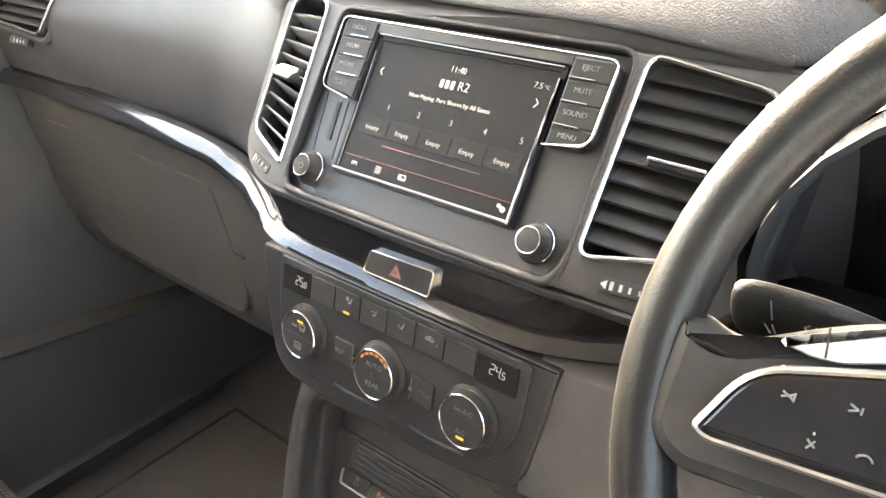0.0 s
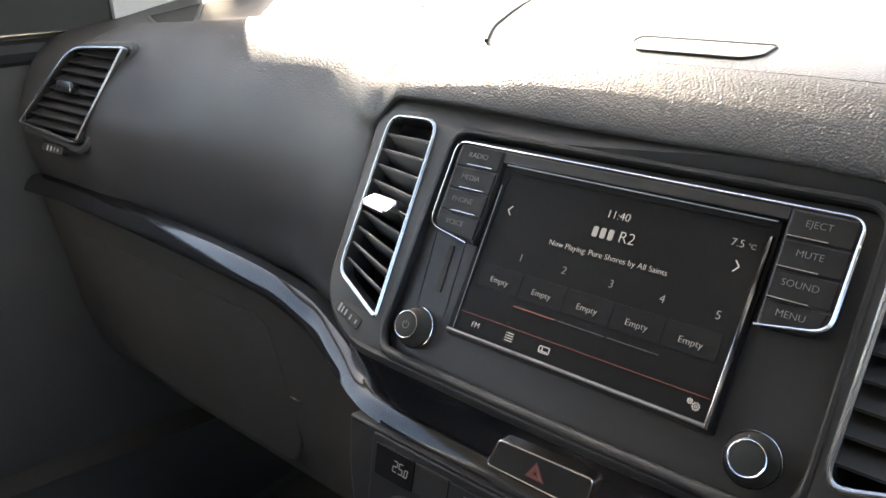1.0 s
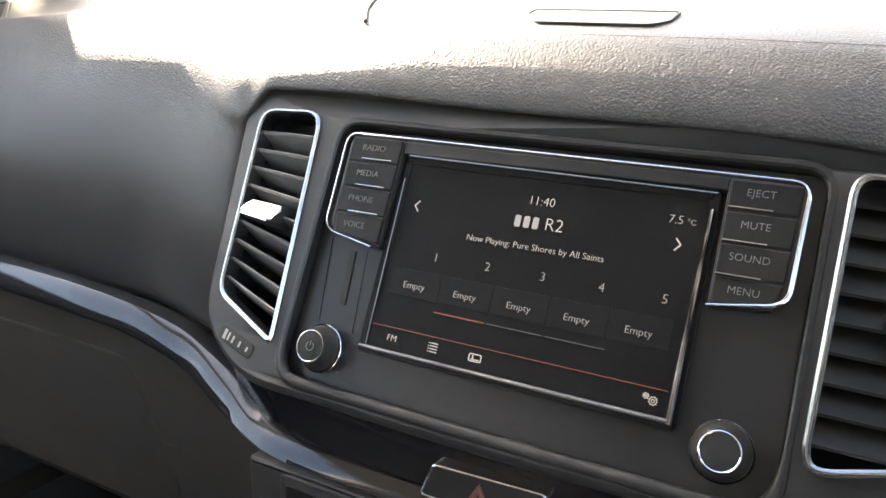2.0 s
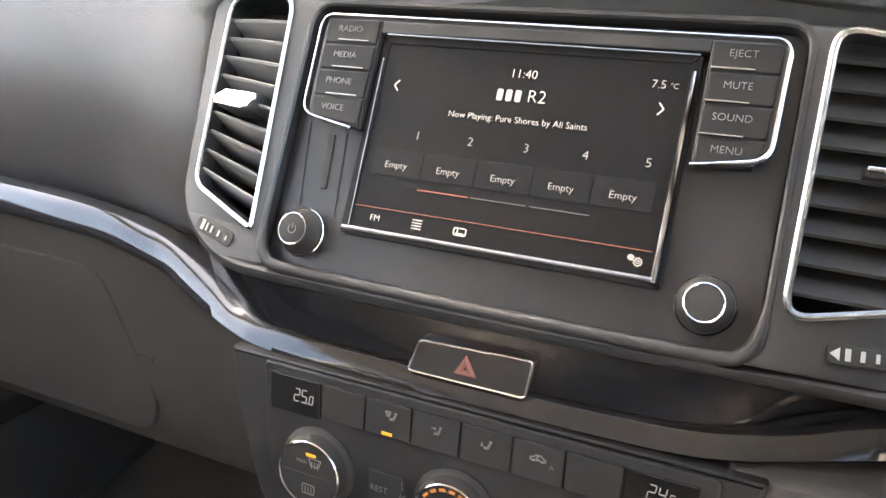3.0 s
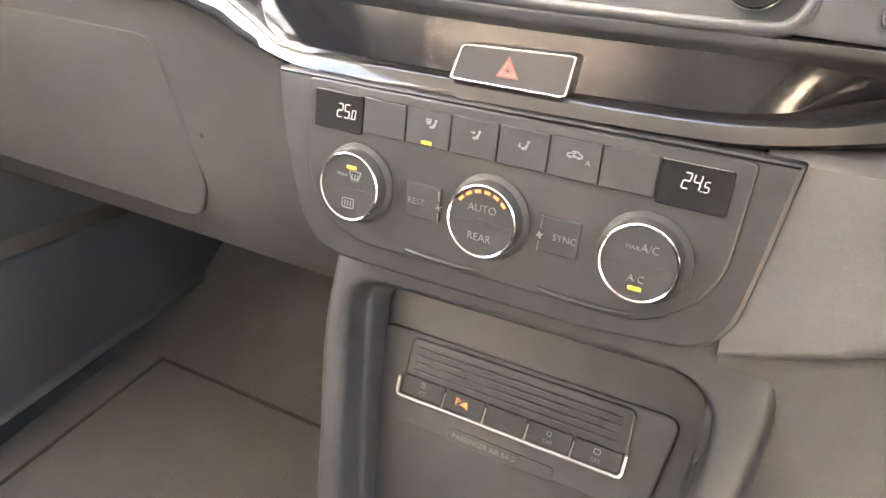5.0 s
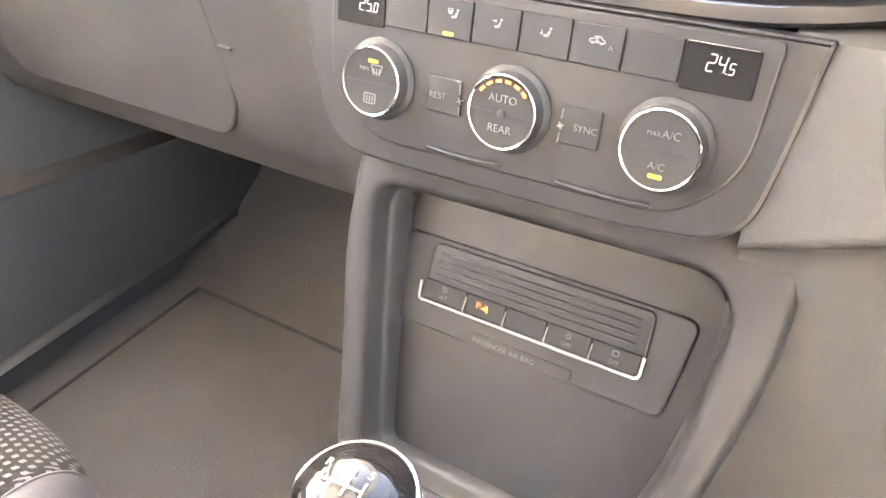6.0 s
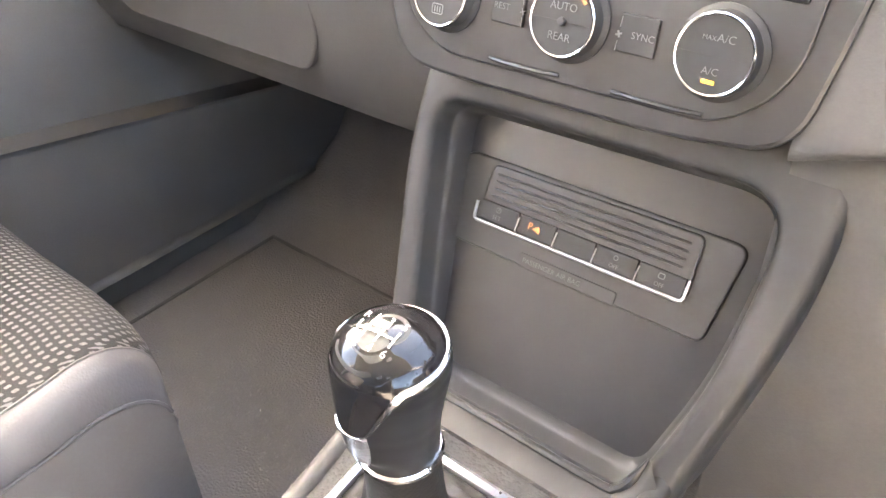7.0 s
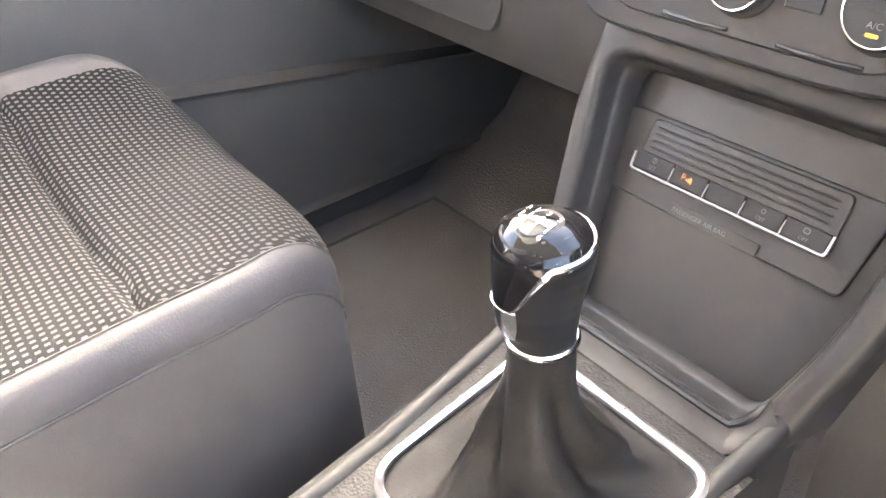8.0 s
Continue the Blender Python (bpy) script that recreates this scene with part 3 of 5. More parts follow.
bm = sheet_with_holes(dense(BEZEL_OUT), [dense(inset(vent_l_line, 0.001)), dense(inset(vent_r_line, 0.001)), dense(radio_hole)], -0.004, 0.030, bow, 0.004)
bm.transform(TILT)
front = part("centre_bezel", bm, BEZEL, dashboard, "dark grey moulded bezel round radio and vents")
lip = smooth_line([(-0.1225, 0.0, -0.045), (-0.1215, 0.0, -0.068), (-0.1165, 0.0, -0.0790), (-0.105, 0.0, -0.0822), (-0.05, 0.0, -0.0832), (0.0, 0.0, -0.0835), (0.05, 0.0, -0.0832),
                   (0.105, 0.0, -0.0822), (0.1165, 0.0, -0.0790), (0.1215, 0.0, -0.068), (0.1225, 0.0, -0.045)], 6)
bm = tube([(p.x, -0.0030, p.z) for p in lip], [0.0010 + 0.0021 * ease((-0.055 - p.z) / 0.026) for p in lip], seg=12)
bm.transform(TILT)
part("lower_lip", bm, BEZEL, front)
# darker step between the bezel and the radio
bm = rim(inset(radio_hole, -0.0030), 0.0037, -0.0046, 0.002, 0.0010, bow)
bm.transform(TILT)
part("inner_step", bm, SMOOTH, front)


# ---- air vents ----
def vent(name, line, slat_lines, label, m, curve, depth, tilt, reach=0.75, mat=SLAT_LIT, proud=0.0075):
    v = thing(name, label, "air vent", m, group="dashboard air vents")
    part("frame", rim(line, 0.0030, -proud, 0.006, 0.0011, curve), CHROME, v, "satin chrome rim")
    back = inset(line, 0.0005)
    bm = bmesh.new()
    loft(bm, [[(x, depth + curve(x, z), z) for x, z in back], [(x, depth + 0.002 + curve(x, z), z) for x, z in back]], True, True)
    part("duct", bm, DEEP, v, "dark duct behind the slats")
    for (xa, za), (xb, zb) in slat_lines:
        bm = bmesh.new()
        rings = []
        for t in (0.0, 0.5, 1.0):
            x, z = lerp(xa, xb, t), lerp(za, zb, t)
            y = curve(x, z)
            rings.append([(x, y - 0.001, z), (x, y - 0.0018, z - 0.0008), (x, y - 0.001, z - 0.0020), (x, y + depth * reach, z - 0.0014 + tilt), (x, y + depth * reach, z + 0.0002 + tilt)])
        loft(bm, rings, True, True)
        part("slat", bm, mat, v)
    return v


def edge_x(line, z, right):
    """Where an outline's right or left side crosses the height z."""
    hits = []
    for a, b in zip(line, line[1:] + line[:1]):
        if (a[1] - z) * (b[1] - z) < 0:
            hits.append(lerp(a[0], b[0], (z - a[1]) / (b[1] - a[1])))
    return max(hits) if right else min(hits)


inner_l, inner_r = inset(vent_l_line, 0.0026), inset(vent_r_line, 0.0026)
slats = []
for k in range(-1, 8):
    zl, zr = 0.0422 - 0.0111 * k, 0.0386 - 0.0126 * k
    slats.append(((edge_x(inner_l, zl, False), zl), (edge_x(inner_l, zr, True), zr)))
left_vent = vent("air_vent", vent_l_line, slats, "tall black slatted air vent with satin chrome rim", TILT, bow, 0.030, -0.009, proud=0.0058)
bm = bmesh.new()
rings = []
for x, w in ((-0.1755, 0.45), (-0.1748, 0.85), (-0.1735, 1.0), (-0.1600, 1.0), (-0.1500, 1.0), (-0.1485, 0.85), (-0.1478, 0.45)):
    z, y = lerp(0.0042, 0.0020, (x + 0.1755) / 0.0277), bow(x, 0)
    rings.append([(x, y + a, z + b * w) for a, b in ((0.010, 0.0060), (-0.001, 0.0064), (-0.0045, 0.0056), (-0.0098, -0.0024), (-0.0102, -0.0036), (-0.0095, -0.0046), (-0.0060, -0.0054), (0.010, -0.0056))])
loft(bm, rings, True, True)
slider = part("slider", bm, DULL, left_vent, "bright silver direction slider", angle=40)
part("slider_lip", tube([(x, bow(x, 0) - 0.0100, lerp(0.0000, -0.0026, (x + 0.1742) / 0.022)) for x in (-0.1742, -0.168, -0.160, -0.1522)], 0.0006, seg=6), BRIGHT, slider, "polished chrome lip")
slats = []
for k in range(9):
    z = 0.0480 - 0.0122 * k
    slats.append(((edge_x(inner_r, z, False), z), (edge_x(inner_r, z, True), z)))
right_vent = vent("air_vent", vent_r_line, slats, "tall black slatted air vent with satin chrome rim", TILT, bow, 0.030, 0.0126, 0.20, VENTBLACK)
bm = slab(rounded([(0.148, 0.0030), (0.182, 0.0034), (0.182, -0.0012), (0.148, -0.0016)], 0.0018), -0.0065, 0.010, 0.002, bow)
knob = part("slider", bm, SMOOTH, right_vent)
part("slider_bar", slab(rounded([(0.149, 0.0030), (0.181, 0.0036), (0.181, 0.0016), (0.149, 0.0010)], 0.0008), -0.0078, -0.004, 0.0006, bow), BRIGHT, knob, "polished chrome bar")


def thumbwheel(parent_m, x, z, tilt, mirrored):
    w = thing("vent_thumbwheel", "black vent thumbwheel marked with white fading bars", "thumbwheel", parent_m, group="vent thumbwheels")
    o = box_outline(0, 0, 0.030, 0.0085, 0.003)
    turn = Matrix.Rotation(radians(tilt), 2)
    o = [tuple(Vector((x, z)) + turn @ Vector(p)) for p in o]
    part("recess", slab(o, -0.0046, 0.004, 0.0008, bow), DEEP, w)
    bars = [(-0.0075 + 0.0052 * k, 0.0048 - 0.00063 * k, 0.0020 - 0.00033 * k) for k in range(4)]
    if not mirrored:
        bars = [(-0.0092, 0.0056, 0.0022), (-0.0058, 0.0046, 0.0012), (-0.0018, 0.0040, 0.0012), (0.0042, 0.0034, 0.0012), (0.0106, 0.0026, 0.0011)]
    for place, h, wdt in bars:
        c = turn @ Vector((place, 0))
        mark = [tuple(Vector((x, z)) + c + turn @ Vector(p)) for p in ((-wdt / 2, -h / 2), (wdt / 2, -h / 2), (wdt / 2, h / 2), (-wdt / 2, h / 2))]
        part("mark", slab(mark, -0.0050, -0.0044, 0.0001, bow), MARK, w)
    if mirrored:
        c = turn @ Vector((-0.0118, 0))
        mark = [tuple(Vector((x, z)) + c + turn @ Vector(p)) for p in ((-0.0022, 0), (0.0014, -0.0026), (0.0014, 0.0026))]
        part("arrow_mark", slab(mark, -0.0050, -0.0044, 0.0001, bow), MARK, w)


thumbwheel(TILT, -0.1550, -0.0705, -15, False)
thumbwheel(TILT, 0.161, -0.0705, 4, True)

# glossy strip that runs along the dashboard, under the radio and on towards the wheel
def trim_strip(back, front, label):
    """A rounded ledge between the line where it leaves the dashboard and the line of its lower front edge."""
    bm = bmesh.new()
    rings = []
    for b, f in zip(smooth_line(back, 6), smooth_line(front, 6)):
        d = f - b
        out = Vector((d.x, d.y, 0)).normalized()
        nrm = (Vector((0, 0, 1)) * -Vector((d.x, d.y)).length + out * d.z).normalized() * -1
        deep = d.length
        rings.append([b - out * 0.020 + Vector((0, 0, 0.001)), b - out * 0.0015 + Vector((0, 0, 0.0003)), b, b + d * 0.25 + nrm * 0.05 * deep, b + d * 0.50 + nrm * 0.08 * deep, b + d * 0.75 + nrm * 0.07 * deep,
                      f + nrm * 0.02 * deep, f - Vector((0, 0, 0.0020)) - out * 0.0010, f - Vector((0, 0, 0.0045)) - out * 0.0050, f - Vector((0, 0, 0.0050)) - out * 0.02])
    loft(bm, rings, True, True)
    return part("trim_strip", bm, SATIN, dashboard, label, angle=60)


STRIP_BACK = [(-0.765, 0.012, 0.711), (-0.68, 0.015, 0.7140), (-0.60, 0.0145, 0.715), (-0.50, 0.0125, 0.716), (-0.42, 0.0105, 0.7165), (-0.37, 0.0090, 0.7160), (-0.32, 0.0070, 0.7145), (-0.285, 0.0050, 0.7120),
              (-0.25, 0.0020, 0.7075), (-0.215, -0.008, 0.7025), (-0.185, -0.018, 0.6975), (-0.160, -0.0305, 0.6930), (-0.135, -0.0435, 0.6920), (-0.10, -0.0492, 0.6930), (-0.05, -0.0506, 0.6935), (0.0, -0.0508, 0.6937),
              (0.05, -0.0505, 0.6940), (0.095, -0.0488, 0.6955), (0.122, -0.0438, 0.6985), (0.142, -0.0345, 0.7030), (0.175, -0.027, 0.7120), (0.225, -0.017, 0.7220), (0.30, -0.008, 0.730), (0.45, 0.0, 0.733)]
STRIP_FRONT = [(-0.765, 0.000, 0.697), (-0.68, 0.003, 0.700), (-0.59, 0.002, 0.701), (-0.48, 0.000, 0.702), (-0.395, -0.003, 0.7025), (-0.345, -0.005, 0.7018), (-0.30, -0.0065, 0.6998), (-0.262, -0.011, 0.6968),
               (-0.228, -0.018, 0.6925), (-0.198, -0.030, 0.6885), (-0.171, -0.041, 0.6862), (-0.150, -0.0495, 0.6855), (-0.128, -0.0555, 0.6848), (-0.092, -0.0585, 0.6845), (-0.045, -0.0590, 0.6850), (0.0, -0.0590, 0.6858),
               (0.05, -0.0590, 0.6865), (0.097, -0.0580, 0.6875), (0.122, -0.0545, 0.6892), (0.142, -0.0490, 0.6912), (0.177, -0.0400, 0.6965), (0.228, -0.030, 0.705), (0.30, -0.022, 0.714), (0.45, -0.015, 0.717)]
trim_strip(STRIP_BACK, STRIP_FRONT, "glossy black decorative strip")
bm = bmesh.new()
rows = []
for p in smooth_line(STRIP_BACK[10:], 6):
    x = p.x
    low_edge = lerp(-0.056, -0.088, ease((x + 0.197) / 0.045)) if x < -0.15 else lerp(-0.088, -0.060, ease((x - 0.190) / 0.05))
    back = 1.5 * max(0.0, min(abs(x), 0.215) - 0.11) ** 2
    top = TILT @ Vector((x, 0.0075 + back, low_edge + 0.004))
    foot = p + Vector((0, 0.0015, 0.0008))
    dent = -0.015 * (top - foot).length
    rows.append([top + Vector((0, 0.03, 0.01)), top] + [top.lerp(foot, t) + Vector((0, dent * w, 0)) for t, w in ((0.12, 0.4), (0.30, 0.85), (0.50, 1.0), (0.70, 0.85), (0.88, 0.4))] + [foot, foot + Vector((0, 0.03, -0.004))])
loft(bm, rows, True, True)
part("gloss_panel", bm, PIANO, dashboard, "glossy black panel under the radio", angle=60)

bm = slab(rounded([(-0.130, 0.6865), (0.155, 0.6865), (0.155, 0.655), (-0.130, 0.655)], 0.004), -0.050, 0.0, 0.002)
part("stack_filler", bm, SMOOTH, dashboard)

# glove box and under-dash
glove = thing("glove_box", "dark plastic glove box below the trim strip", "glove box")
prof = [(0.012, 0.696), (0.017, 0.680), (0.026, 0.60), (0.036, 0.52), (0.060, 0.450), (0.11, 0.425), (0.40, 0.43), (0.40, 0.690)]


def strip_front(x):
    """The height of the strip's lower front edge at x."""
    for a, b in zip(STRIP_FRONT, STRIP_FRONT[1:]):
        if a[0] <= x <= b[0]:
            return lerp(a[2], b[2], (x - a[0]) / (b[0] - a[0]))
    return STRIP_FRONT[0][2]


bm = bmesh.new()
rings = []
for x in [-0.755, -0.60, -0.45, -0.36, -0.32] + [-0.30 + 0.0136 * k for k in range(13)]:
    fz = strip_front(x)
    w = 0.22 * ease((x + 0.25) / 0.11)
    row = []
    for y, z in smooth_line(prof, 4):
        stack = min(-0.0762 + 0.25 * (z - 0.6336), -0.045) + 0.014
        near = lerp(y, stack, w * ease((z - 0.42) / 0.16)) if y < 0.2 else y
        z = min(z, fz - 0.0035)
        row.append((x, near, z))
    rings.append(row)
loft(bm, rings, True, True)
part("body", bm, GLOVE, glove)
lid = rounded([(-0.70, 0.655), (-0.335, 0.655), (-0.325, 0.52), (-0.35, 0.475), (-0.66, 0.475), (-0.71, 0.53)], 0.02)
part("lid", slab(dense(lid, 0.02), 0.0178, 0.07, 0.0025, lambda x, z: 0.12 * max(0.0, 0.66 - z)), GLOVE, glove)
part("latch", slab(box_outline(-0.320, 0.571, 0.016, 0.0035, 0.001), 0.0265, 0.06, 0.0008), GLOVE, glove)
bm = bmesh.new()
prof = [(-0.030, 0.690), (-0.052, 0.686), (-0.0600, 0.680), (-0.0700, 0.645), (-0.0785, 0.612), (-0.0800, 0.603), (-0.0770, 0.598), (-0.0690, 0.596), (-0.0700, 0.56), (-0.076, 0.50), (-0.083, 0.40), (-0.078, 0.30), (-0.060, 0.12), (-0.02, 0.08), (0.40, 0.08), (0.40, 0.690)]
loft(bm, [[(x, y + 0.03 * ease((x - 0.14) / 0.2), z + 0.35 * max(-0.03, min(x, 0.20) - 0.14) * math.exp(-(((z - 0.604) / 0.03) ** 2))) for y, z in smooth_line(prof, 3)] for x in (0.1190, 0.13, 0.14, 0.15, 0.16, 0.18, 0.20, 0.24, 0.30, 0.45, 0.60, 0.755)], True, True)
part("driver_lower_panel", bm, GLOVE, dashboard, "dark plastic panel beneath the steering column")

# passenger's outer vent
line = vent_o_line
inner = inset(line, 0.0024)
lo, hi = min(p[1] for p in inner), max(p[1] for p in inner)
slats = []
for k in range(9):
    z = hi - (hi - lo) * (k + 0.9) / 9.8
    slats.append(((edge_x(inner, z, False), z), (edge_x(inner, z - 0.0, True), z)))
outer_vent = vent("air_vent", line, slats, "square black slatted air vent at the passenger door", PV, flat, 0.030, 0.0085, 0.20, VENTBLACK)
part("slider", slab(box_outline(-0.014, 0.004, 0.030, 0.013, 0.005), -0.007, 0.008, 0.003), SATIN, outer_vent)
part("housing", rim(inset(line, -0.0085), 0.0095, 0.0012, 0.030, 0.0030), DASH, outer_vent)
bm = bmesh.new()
loft(bm, [[(x, y, z) for x, z in inset(line, 0.001)] for y in (0.0, 0.031)])
part("duct_wall", bm, DEEP, outer_vent)
for k in range(4):
    part("mark", slab(box_outline(-0.025 + 0.006 * k, lo - 0.013, 0.0014, 0.0056 - 0.0008 * k, 0.0002), -0.0022, 0.003, 0.0001), MARK, outer_vent)
part("wheel_recess", slab(box_outline(-0.017, lo - 0.013, 0.036, 0.009, 0.003), -0.0014, 0.006, 0.0006), DEEP, outer_vent)

# demister grille by the pillar
grille = thing("demister_grille", "black slatted demister grille at the dashboard corner", "vent")
def on_dash(bm, cx, cy):
    """Lays a flat piece, drawn in x and z, on the dashboard's top."""
    for v in bm.verts:
        x, y = v.co.x + cx, v.co.z + cy
        v.co = (x, y, dash_top(x, y) - v.co.y)
    return bm


quad = rounded([(-0.065, 0.004), (0.028, -0.040), (0.077, -0.019), (-0.037, 0.067)], 0.006)
part("frame", on_dash(rim(dense(quad, 0.01), 0.005, -0.0016, 0.004, 0.0008), -0.63, 0.150), SMOOTH, grille)
for k in range(6):
    t0 = (k + 0.75) / 6.9
    xa, za, xb, zb = lerp(-0.065, 0.028, t0), lerp(0.004, -0.040, t0), lerp(-0.037, 0.077, t0), lerp(0.067, -0.019, t0)
    xa, za, xb, zb = lerp(xa, xb, 0.05), lerp(za, zb, 0.05), lerp(xa, xb, 0.90), lerp(za, zb, 0.90)
    part("slat", on_dash(slab(dense([(xa, za), (xa + 0.003, za - 0.0015), (xb + 0.0035, zb - 0.0015), (xb, zb)], 0.01), -0.0012, 0.004, 0.0003), -0.63, 0.150), RUBBER, grille)
part("well", on_dash(slab(dense(inset(quad, 0.002), 0.01), -0.0005, 0.004, 0.0003), -0.63, 0.150), DEEP, grille)

# ---- radio ----
radio = thing("car_radio", "black touchscreen car radio with chrome trim, switched on", "car radio", TILT)
part("housing", slab(rounded([(-0.1215, 0.059), (0.1215, 0.059), (0.1215, -0.0755), (0.110, -0.0825), (-0.110, -0.0825), (-0.1215, -0.0755)], 0.006), 0.0030, 0.028, 0.001), SMOOTH, radio)


def chrome_line(points, r, parent, name, label, mat=CHROME, flatten=(1, 1)):
    return part(name, tube(points, r, seg=8, flatten=flatten, up=(0, -1, 0)), mat, parent, label)


# button columns with a chrome outline that runs over the top
OUTER = [(-0.0832, -0.0064), (-0.1138, -0.0008), (-0.1148, 0.0535), (0.1148, 0.0525), (0.1138, 0.0), (0.083, -0.0048)]
edge = rounded(OUTER, 0.0075, 6)
open_edge = [OUTER[0]] + edge[6:-6] + [OUTER[-1]]
chrome_line([(x, -0.0060, z) for x, z in open_edge], [0.0006 + 0.0007 * ease((x - 0.100) / 0.012) * ease((0.050 - z) / 0.006) + 0.0002 * ease((-0.004 - z) / 0.002) for x, z in open_edge], radio, "outline", "thin chrome outline round the buttons", BRIGHT)
part("left_plinth", slab(rounded([(-0.0800, -0.0060), (-0.1130, 0.0000), (-0.1142, 0.0528), (-0.0800, 0.0528)], [0.001, 0.006, 0.006, 0.001], 5), -0.0030, 0.004, 0.001), SMOOTH, radio)
part("right_plinth", slab(rounded([(0.0830, -0.0042), (0.1130, 0.0006), (0.1142, 0.0520), (0.0825, 0.0522)], [0.001, 0.006, 0.006, 0.001], 5), -0.0030, 0.004, 0.001), SMOOTH, radio)
part("top_bar", slab([(-0.0800, 0.0462), (0.0825, 0.0462), (0.0825, 0.0522), (-0.0800, 0.0527)], -0.0030, 0.004, 0.0008), SMOOTH, radio)
LEFT_WORDS, RIGHT_WORDS = ("RADIO", "MEDIA", "PHONE", "VOICE"), ("EJECT", "MUTE", "SOUND", "MENU")
for k in range(4):
    for side, text in ((-1, LEFT_WORDS[k]), (1, RIGHT_WORDS[k])):
        top = 0.0532 if side < 0 else 0.0520
        zt, zb = top - 0.0142 * k - 0.0008, top - 0.0142 * (k + 1)
        if side < 0:
            o = [(-0.0812, zb), (-0.0812, zt), (-0.1127 + 0.0005 * k, zt), (-0.1122 + 0.0005 * k, zb)]
        else:
            o = [(0.0838, zb), (0.0838, zt), (0.1124 - 0.0004 * k, zt), (0.1120 - 0.0004 * k, zb)]
        if k == 3:
            o[0] = (o[0][0], zb - (0.0005 if side < 0 else 0.0))
            o[3] = (o[3][0] + (0.002 if side < 0 else -0.003), zb + 0.002)
        b = part("button", slab(rounded(o, 0.001, 3), -0.0038, 0.002, 0.0008), KEYCAP, radio)
        words("button_text", text, -0.0978 if side < 0 else 0.0963, -0.0041, (0.0466 if side < 0 else 0.0458) - 0.0142 * k, 0.0047, KEYPRINT, b)
        if k < 3:
            x0, x1 = ((-0.1035, -0.0850) if side < 0 else (0.0840, 0.1020))
            z = (0.0405 if side < 0 else 0.0390) - 0.0147 * k
            part("divider", strips([((x0, z), (x1, z))], 0.0006, -0.0048, 0.003), CHROME, b, "thin chrome line")
# screen
part("screen_surround", rim(rounded([(-0.0792, -0.0590), (0.0800, -0.0590), (0.0800, 0.0462), (-0.0792, 0.0462)], 0.002, 3), 0.0045, -0.0002, 0.004, 0.0002), GLASSY, radio)
screen = part("screen", slab(box_outline(0.0003, -0.0062, 0.1525, 0.1020, 0.0015), 0.0004, 0.0034, 0.0003), GLASSY, radio, "dark touchscreen, lit")
chrome_line([(-0.0750, -0.0045, 0.0448), (0.0790, -0.0045, 0.0440)], 0.00035, radio, "top_line", "thin chrome line", EDGE)
chrome_line([(-0.0765, -0.0035, -0.0560), (0.0765, -0.0035, -0.0557)], 0.0012, radio, "lower_edge", "satin chrome screen edge", EDGE, (0.85, 0.8))
part("side_edge", slab([(0.0755, -0.0572), (0.0786, -0.0572), (0.0786, 0.0372), (0.0768, 0.0372)], -0.0036, 0.002, 0.0009), STREAK, radio, "satin chrome screen edge")
chrome_line([(-0.0738, -0.0022, -0.0545), (-0.0757, -0.0022, 0.0330)], 0.00028, radio, "side_line", "thin chrome line", EDGE)
SY = 0.0
words("clock_text", "11:40", 0.0, SY, 0.0308, 0.0062, LIT, screen)
# the station's name: bars in place of the broadcaster's letters
bm = bmesh.new()
for k in range(3):
    plate(bm, box_outline(-0.0100 + 0.0046 * k, 0.0200, 0.0030, 0.0058, 0.0010), SY, SY + 0.0003, 0.0001)
part("station_bar", bm, SOFTLIT, screen)
words("station_text", "R2", 0.0086, SY, 0.0200, 0.0088, LIT, screen)
words("song_text", "Now Playing: Pure Shores by All Saints", 0.0005, SY, 0.0080, 0.00445, LIT, screen)
words("temperature_text", "7.5", 0.0632, SY, 0.0310, 0.0056, SOFTLIT, screen)
words("unit_text", "\u00b0C", 0.0700, SY, 0.0306, 0.0036, SOFTLIT, screen)
part("back_arrow", strips([((-0.0648, 0.0228), (-0.0672, 0.0200)), ((-0.0672, 0.0200), (-0.0648, 0.0172))], 0.0006, SY), LIT, screen)
part("next_arrow", strips([((0.0648, 0.0228), (0.0672, 0.0200)), ((0.0672, 0.0200), (0.0648, 0.0172))], 0.0006, SY), LIT, screen)
for k in range(5):
    x = -0.0562 + 0.0283 * k
    tile = part("preset_tile", slab(box_outline(x, -0.0200, 0.0272, 0.0135, 0.0008), SY + 0.0001, SY + 0.0005, 0.0001), TILE, screen)
    words("number_text", str(k + 1), x + 0.0083, SY, -0.0050, 0.0062, SOFTLIT, tile)
    words("preset_text", "Empty", x, SY - 0.0002, -0.0212, 0.0049, SOFTLIT, tile)
part("scroll_bar", strips([((-0.0420, -0.0318), (-0.0150, -0.0318))], 0.0006, SY), REDLIT, screen)
part("scroll_rest", strips([((-0.0135, -0.0318), (0.0140, -0.0318)), ((0.0160, -0.0318), (0.0440, -0.0318))], 0.0004, SY), DIMLIT, screen)
part("red_line", strips([((-0.0740, -0.0436), (0.0740, -0.0434))], 0.0003, SY), REDLIT, screen)
words("band_text", "FM", -0.0612, SY, -0.0490, 0.0046, LIT, screen)
part("list_icon", strips([((-0.0395, -0.0466 - 0.0014 * k), (-0.0355, -0.0466 - 0.0014 * k)) for k in range(4)] + [((-0.0406, -0.0466 - 0.0014 * k), (-0.0401, -0.0466 - 0.0014 * k)) for k in range(4)], 0.0005, SY), LIT, screen)
box = box_outline(-0.0152, -0.0488, 0.0062, 0.0034, 0.0007, 2)
